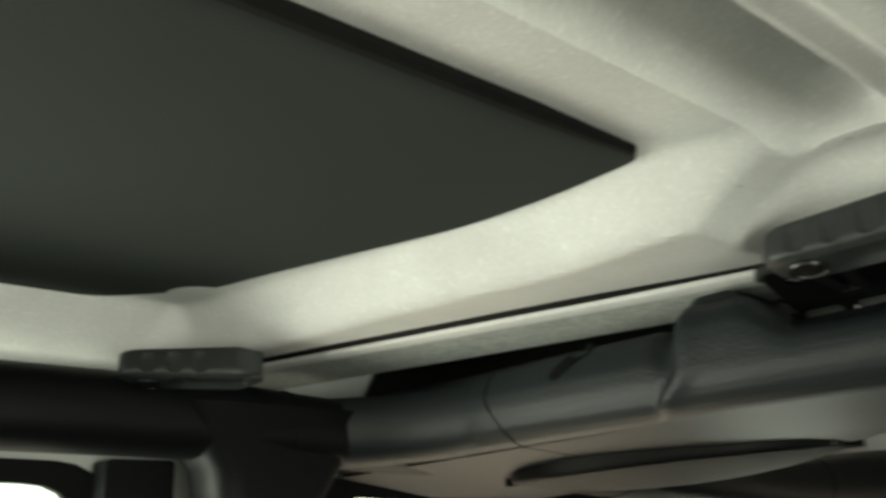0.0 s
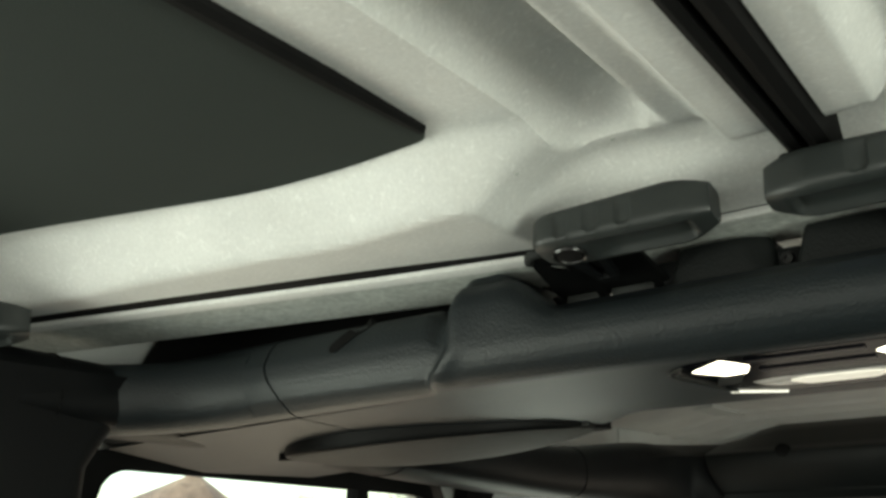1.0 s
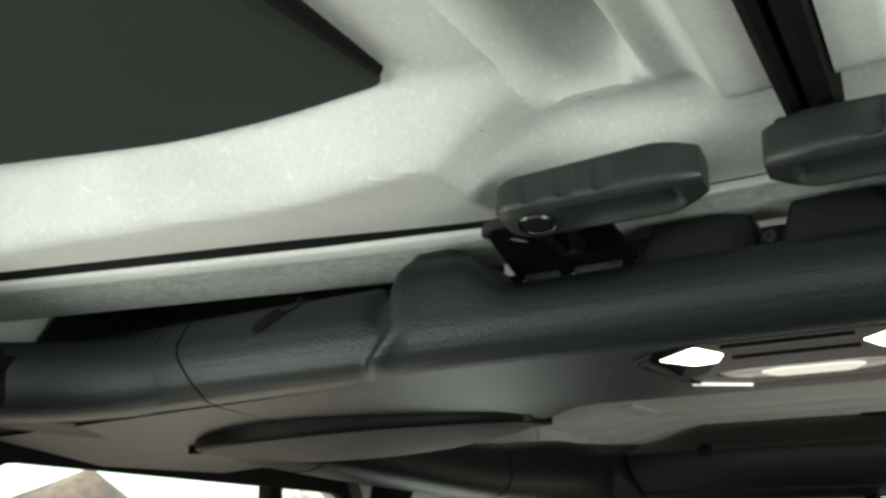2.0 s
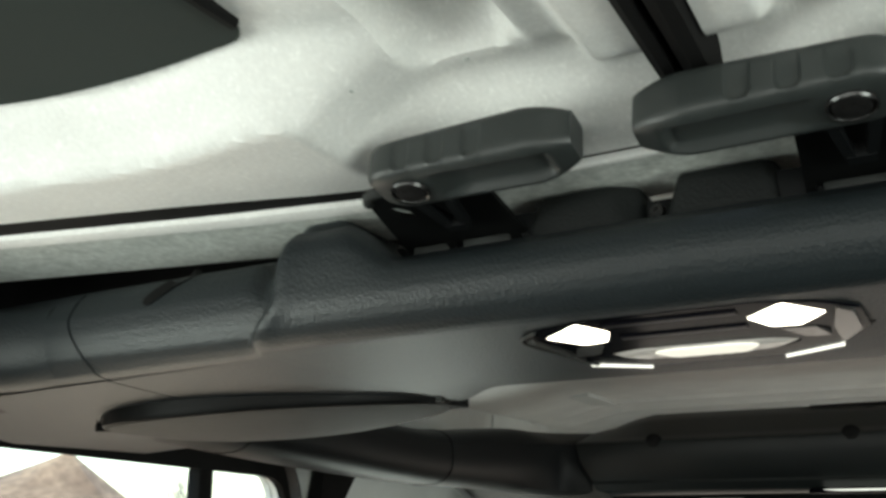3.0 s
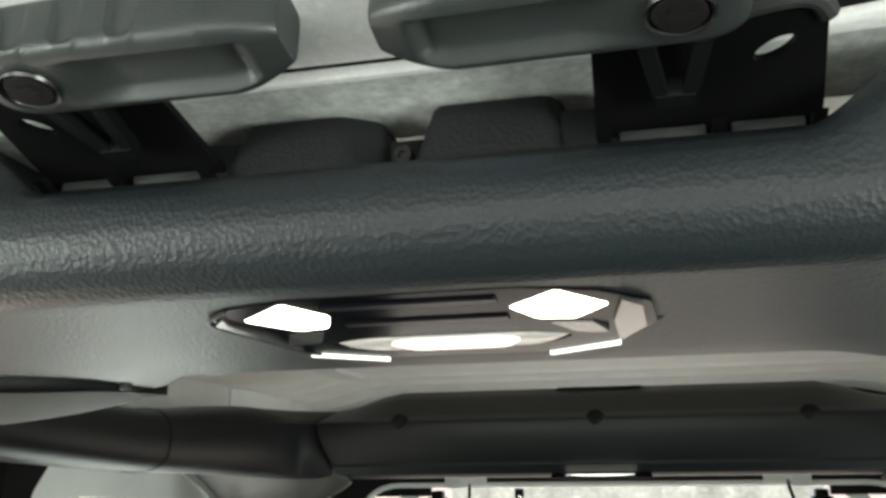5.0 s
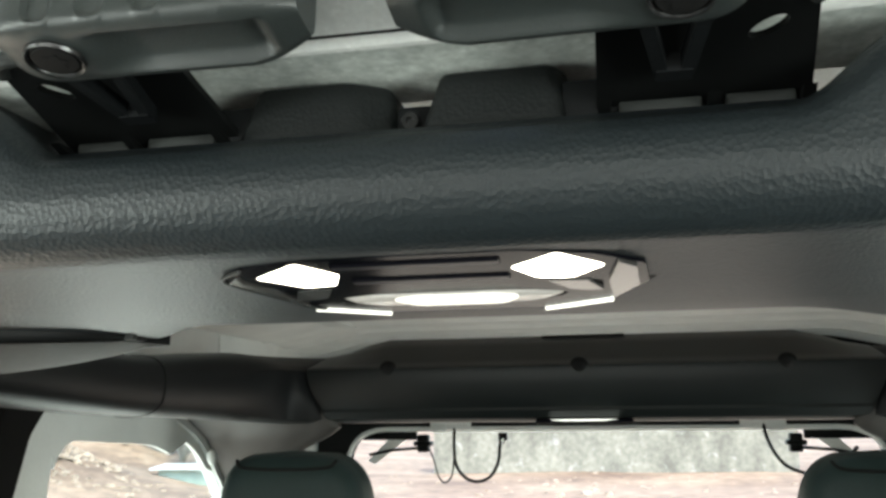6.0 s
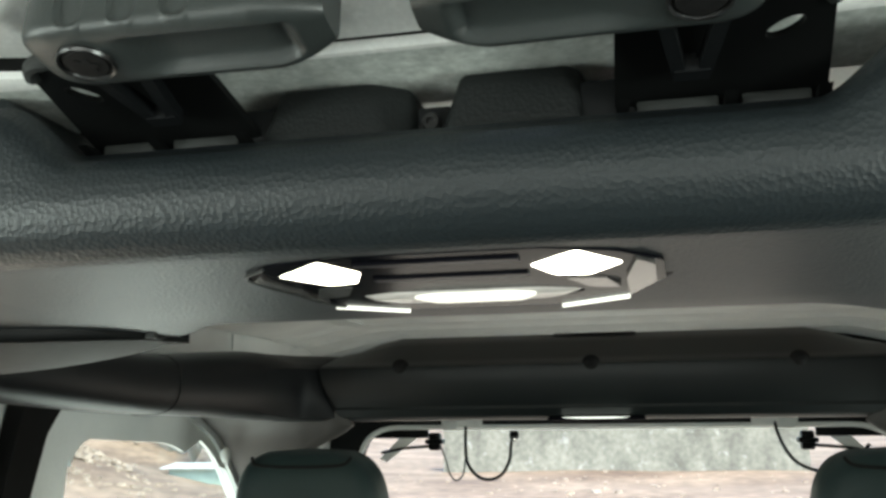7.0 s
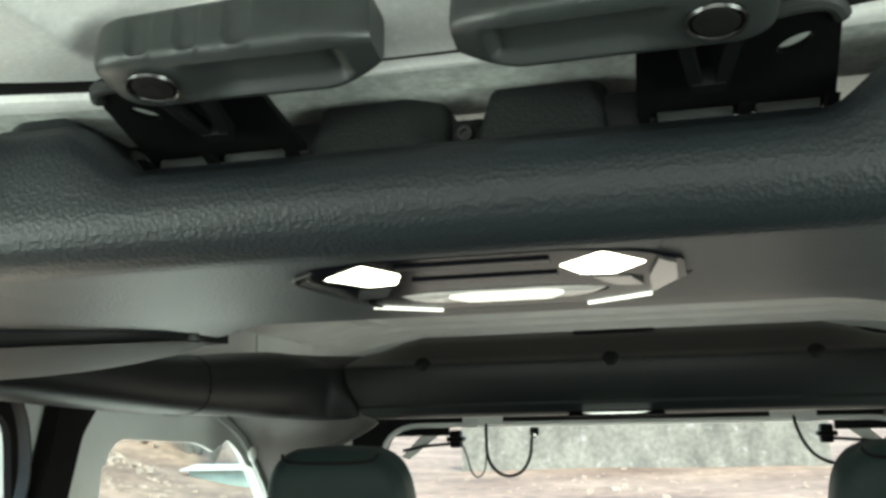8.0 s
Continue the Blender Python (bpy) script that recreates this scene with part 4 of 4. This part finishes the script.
# ---- rear seat ----
def headrest(s):
    mid = 0.009 + s * 0.352
    t = thing("headrest", (mid, 0.74, 1.40), "blue-black leatherette rear headrest with stitched top seam", "headrest", "rear headrests")
    nu, nv = 48, 28
    bm = bmesh.new()
    rings = []
    for j in range(nv + 1):
        f = -1 + 2 * j / nv
        g = math.copysign(abs(f) ** 0.6, f) if abs(f) < 1 else f
        k = (1 - abs(g) ** 3.6) ** (1 / 3.6) if abs(g) < 1 else 0.0
        k = max(k, 0.02)
        ring = []
        for i in range(nu):
            a = 2 * math.pi * i / nu
            ca, sa = math.cos(a), math.sin(a)
            x = 0.106 * k * math.copysign(abs(ca) ** 0.5, ca) * (1 - 0.06 * (g + 1))
            y = 0.058 * k * math.copysign(abs(sa) ** 0.62, sa)
            ring.append((mid + x, 0.745 + y - 0.012 * g, 1.395 + 0.100 * g))
        rings.append(ring)
    loft(bm, rings)
    c = part("cushion", bm, LEATHER, t)
    bm = bmesh.new()
    pts = smooth_path([(mid + u, 0.6845 + w, z) for u, w, z in ((-0.066, 0.012, 1.484), (-0.058, 0.004, 1.476), (-0.03, 0.001, 1.4735), (0.0, 0.0, 1.473), (0.03, 0.001, 1.4735), (0.058, 0.004, 1.476), (0.066, 0.012, 1.484))], 5)
    tube(bm, pts, 0.0022, 6)
    part("seam", bm, RUBBER, c, "dark stitched seam")
    for o in (-0.05, 0.05):
        bm = bmesh.new()
        tube(bm, [(mid + o, 0.745, 1.22), (mid + o, 0.745, 1.32)], 0.006, 12)
        part("post", bm, CHROME, t, "steel headrest post")
    return t


for s in (-1, 1):
    headrest(s)
seat = thing("bench_seat", (0, 0.75, 0.8), "dark leatherette rear bench seat back", "seat")
bm = bmesh.new()
box(bm, (-0.58, 0.68, 0.62), (0.58, 0.82, 1.25), 0.05, 4)
part("backrest", bm, LEATHER, seat)
bm = bmesh.new()
box(bm, (-0.58, 0.20, 0.45), (0.58, 0.70, 0.70), 0.05, 4)
part("cushion", bm, LEATHER, seat)


# ---- fittings in the rear window opening ----
def wire(name, pts, r, label, mat=RUBBER):
    t = thing(name, pts[0], label, "cable", "hanging cables")
    bm = bmesh.new()
    tube(bm, smooth_path(pts, 8), r, 8)
    part("cord", bm, mat, t)
    return t


hook_wire = wire("hanging_cable", [(-0.368, 1.895, 1.525), (-0.367, 1.88, 1.47), (-0.362, 1.875, 1.42), (-0.340, 1.875, 1.388), (-0.308, 1.875, 1.377), (-0.275, 1.875, 1.390), (-0.255, 1.875, 1.425), (-0.250, 1.875, 1.465), (-0.243, 1.875, 1.482)], 0.0042, "black cable looping down with a loose plug")
bm = bmesh.new()
box(bm, (-0.253, 1.866, 1.476), (-0.231, 1.884, 1.496), 0.003)
part("plug", bm, BRACKET, hook_wire, "small black plug")
bm = bmesh.new()
box(bm, (-0.246, 1.8635, 1.470), (-0.236, 1.8655, 1.482), 0.001)
part("pin", bm, CHROME, hook_wire, "bright plug pin")
wire("hanging_cable", [(-0.430, 1.88, 1.455), (-0.418, 1.88, 1.425), (-0.408, 1.88, 1.390), (-0.392, 1.88, 1.374), (-0.374, 1.88, 1.39), (-0.368, 1.88, 1.43)], 0.0022, "thin grey cable loop", TABGREY)
wire("hanging_cable", [(0.377, 1.895, 1.525), (0.382, 1.88, 1.485), (0.398, 1.876, 1.445), (0.425, 1.876, 1.415), (0.470, 1.876, 1.400), (0.53, 1.876, 1.41), (0.58, 1.88, 1.46)], 0.0042, "black cable drooping to the window corner")
for s in (-1, 1):
    t = thing("window_bracket", (s * 0.372, 1.89, 1.515), "pale painted mounting plate above the rear window", "bracket", "rear glass hinges")
    bm = bmesh.new()
    box(bm, (s * 0.325, 1.886, 1.504), (s * 0.430, 1.8935, 1.528), 0.002)
    part("plate", bm, SHELL, t)
    bm = bmesh.new()
    box(bm, (s * 0.388, 1.882, 1.498), (s * 0.424, 1.8895, 1.522), 0.002)
    part("leaf", bm, PAINT, t)
    t = thing("window_stay", (s * 0.52, 1.90, 1.46), "pale stay arm with black clamp in the window corner", "window stay", "rear window stays")
    bm = bmesh.new()
    slab(bm, [(s * 0.600, 1.425), (s * 0.580, 1.418), (s * 0.500, 1.478), (s * 0.478, 1.496), (s * 0.530, 1.496)], [], lambda u, v, d: (u, 1.905 + d, v), 0.006)
    part("arm", bm, SHELL, t)
    bm = bmesh.new()
    tube(bm, [(s * 0.59, 1.888, 1.442), (s * 0.53, 1.888, 1.453), (s * 0.44, 1.888, 1.460)], 0.004, 8)
    part("rod", bm, BRACKET, t, "black thin rod")
    bm = bmesh.new()
    box(bm, (s * 0.432, 1.872, 1.448), (s * 0.462, 1.900, 1.492), 0.005)
    box(bm, (s * 0.425, 1.868, 1.464), (s * 0.470, 1.904, 1.476), 0.003)
    part("clamp", bm, BRACKET, t, "black plastic clamp")
    bm = bmesh.new()
    box(bm, (s * 0.470, 1.904, 1.478), (s * 0.640, 1.916, 1.500), 0.002)
    part("rail", bm, BRACKET, t, "black window rail")

# ---- outdoors ----
bm = bmesh.new()


def land(a, b):
    u, v = 2 * a - 1, 2 * b - 1
    x = 300 * math.copysign(abs(u) ** 2.2, u)
    y = 300 * math.copysign(abs(v) ** 2.2, v)
    d = math.hypot(x, y)
    z = 0.10 * noise.noise((x * 0.3, y * 0.3, 0)) * sstep(3, 8, d)
    left = sstep(6, 22, -x)
    z += left * sstep(10, 32, d) * (0.9 + 1.0 * noise.noise((x * 0.08, y * 0.08, 3.0)) + 0.35 * noise.noise((x * 0.5, y * 0.5, 7.0)))
    for hx, hy, hh, w in ((-13.2, 16.2, 1.45, 2.6), (-30.0, 24.3, 2.3, 3.2), (-33.0, 19.0, 1.2, 4.0), (-15.6, 24.0, 1.5, 2.2)):
        q = math.hypot(x - hx, y - hy) / w
        z += hh * math.exp(-q * q) * (1 + 0.3 * noise.noise((x * 0.7, y * 0.7, 1.0)))
    return (x, y, z)


grid(bm, 190, 190, land)
tagged(part("ground", bm, DIRT), "dry brown bare soil with low heaps", "ground", kind="structure")

rng = random.Random(5)
verts, faces = [], []
for k in range(1500):
    y = rng.uniform(7, 24.5)
    x = rng.uniform(-14 - 0.3 * y, 6)
    if k > 700:
        # a thick scatter on the low heap
        x, y = rng.gauss(-12.6, 1.5), rng.gauss(16.0, 1.3)
    r = rng.uniform(0.02, 0.09) * rng.uniform(0.6, 1.5)
    z0 = land(0.5 + 0.5 * math.copysign((abs(x) / 300) ** (1 / 2.2), x), 0.5 + 0.5 * (y / 300) ** (1 / 2.2))[2]
    n0 = len(verts)
    for a in range(5):
        w = r * rng.uniform(0.7, 1.3)
        verts.append((x + w * math.cos(a * 1.257), y + w * math.sin(a * 1.257), z0 - 0.03))
    for a in range(5):
        w = r * rng.uniform(0.4, 0.8)
        verts.append((x + w * math.cos(a * 1.257 + 0.4), y + w * math.sin(a * 1.257 + 0.4), z0 + r * rng.uniform(0.2, 0.5)))
    faces += [(n0 + a, n0 + (a + 1) % 5, n0 + 5 + (a + 1) % 5, n0 + 5 + a) for a in range(5)] + [tuple(n0 + 5 + a for a in range(5))]
me = bpy.data.meshes.new("rubble")
me.from_pydata(verts, [], faces)
me.materials.append(STONE)
tagged(new("rubble", me), "scattered pale brown stones on the soil", "rubble", kind="stuff")

t = thing("concrete_wall", (-0.7, 25, 1), "weathered grey concrete wall with stains", "wall", kind="structure")
bm = bmesh.new()
box(bm, (-5.6, 25, -0.2), (4.15, 25.2, 2.4), 0.006, 1)
part("slab", bm, CONCRETE, t)

hut = thing("low_shed", (-10, 19, 0), "low faded green shed with a white sheet roof", "shed")
bm = bmesh.new()
box(bm, (-10.75, 19, -0.3), (-8.9, 20.2, 0.42), 0.01, 1)
part("wall", bm, HUTGREEN, hut)
for k in range(6):
    bm = bmesh.new()
    box(bm, (-10.72 + k * 0.305, 18.985, -0.3), (-10.49 + k * 0.305, 19.0, 0.39), 0.004, 1)
    part("board", bm, HUTGREEN, hut)
bm = bmesh.new()
loft(bm, [[(x, y, z) for y, z in ((18.85, 0.40), (19.6, 0.48), (20.4, 0.40), (20.4, 0.43), (19.6, 0.51), (18.85, 0.43))] for x in (-10.9, -8.75)])
part("roof", bm, HUTROOF, hut, "white sheet roof", smooth=False)


def shrub(at, height, seed):
    rng = random.Random(seed)
    t = thing("bare_shrub", at, "pale leafless shrub on the soil", "shrub", "bare shrubs")
    bm = bmesh.new()
    for k in range(16):
        a = rng.uniform(0, 2 * math.pi)
        lean = rng.uniform(0.1, 0.6)
        p = Vector(at)
        pts, rad = [p.copy()], [0.035 * height / 3]
        d = Vector((math.cos(a) * lean, math.sin(a) * lean, 1)).normalized()
        for j in range(6):
            p = p + d * height / 6
            d = (d + Vector((rng.uniform(-.3, .3), rng.uniform(-.3, .3), 0.05))).normalized()
            pts.append(p.copy())
            rad.append(rad[0] * (1 - (j + 1) / 6.3))
            for q in range(3):
                e = (d + Vector((rng.uniform(-1, 1), rng.uniform(-1, 1), rng.uniform(0, .6)))).normalized()
                tube(bm, [p, p + e * height * 0.16, p + e * height * 0.26 + Vector((0, 0, 0.1))], [0.012, 0.008, 0.003], 4)
        tube(bm, pts, rad, 5)
    part("branches", bm, TWIG, t)


for k, (x, y, h) in enumerate(((-15.5, 25, 2.0), (-14.2, 24, 2.1), (-13.0, 23.4, 2.2), (-12.0, 22.5, 2.2), (-11.2, 23.0, 2.0), (-10.4, 21.8, 1.9), (-9.4, 22.4, 1.8), (-36, 30, 2.6), (-40, 26, 2.8), (-33, 34, 2.6), (-26, 33, 2.4))):
    shrub((x, y, 0.3), h, k)
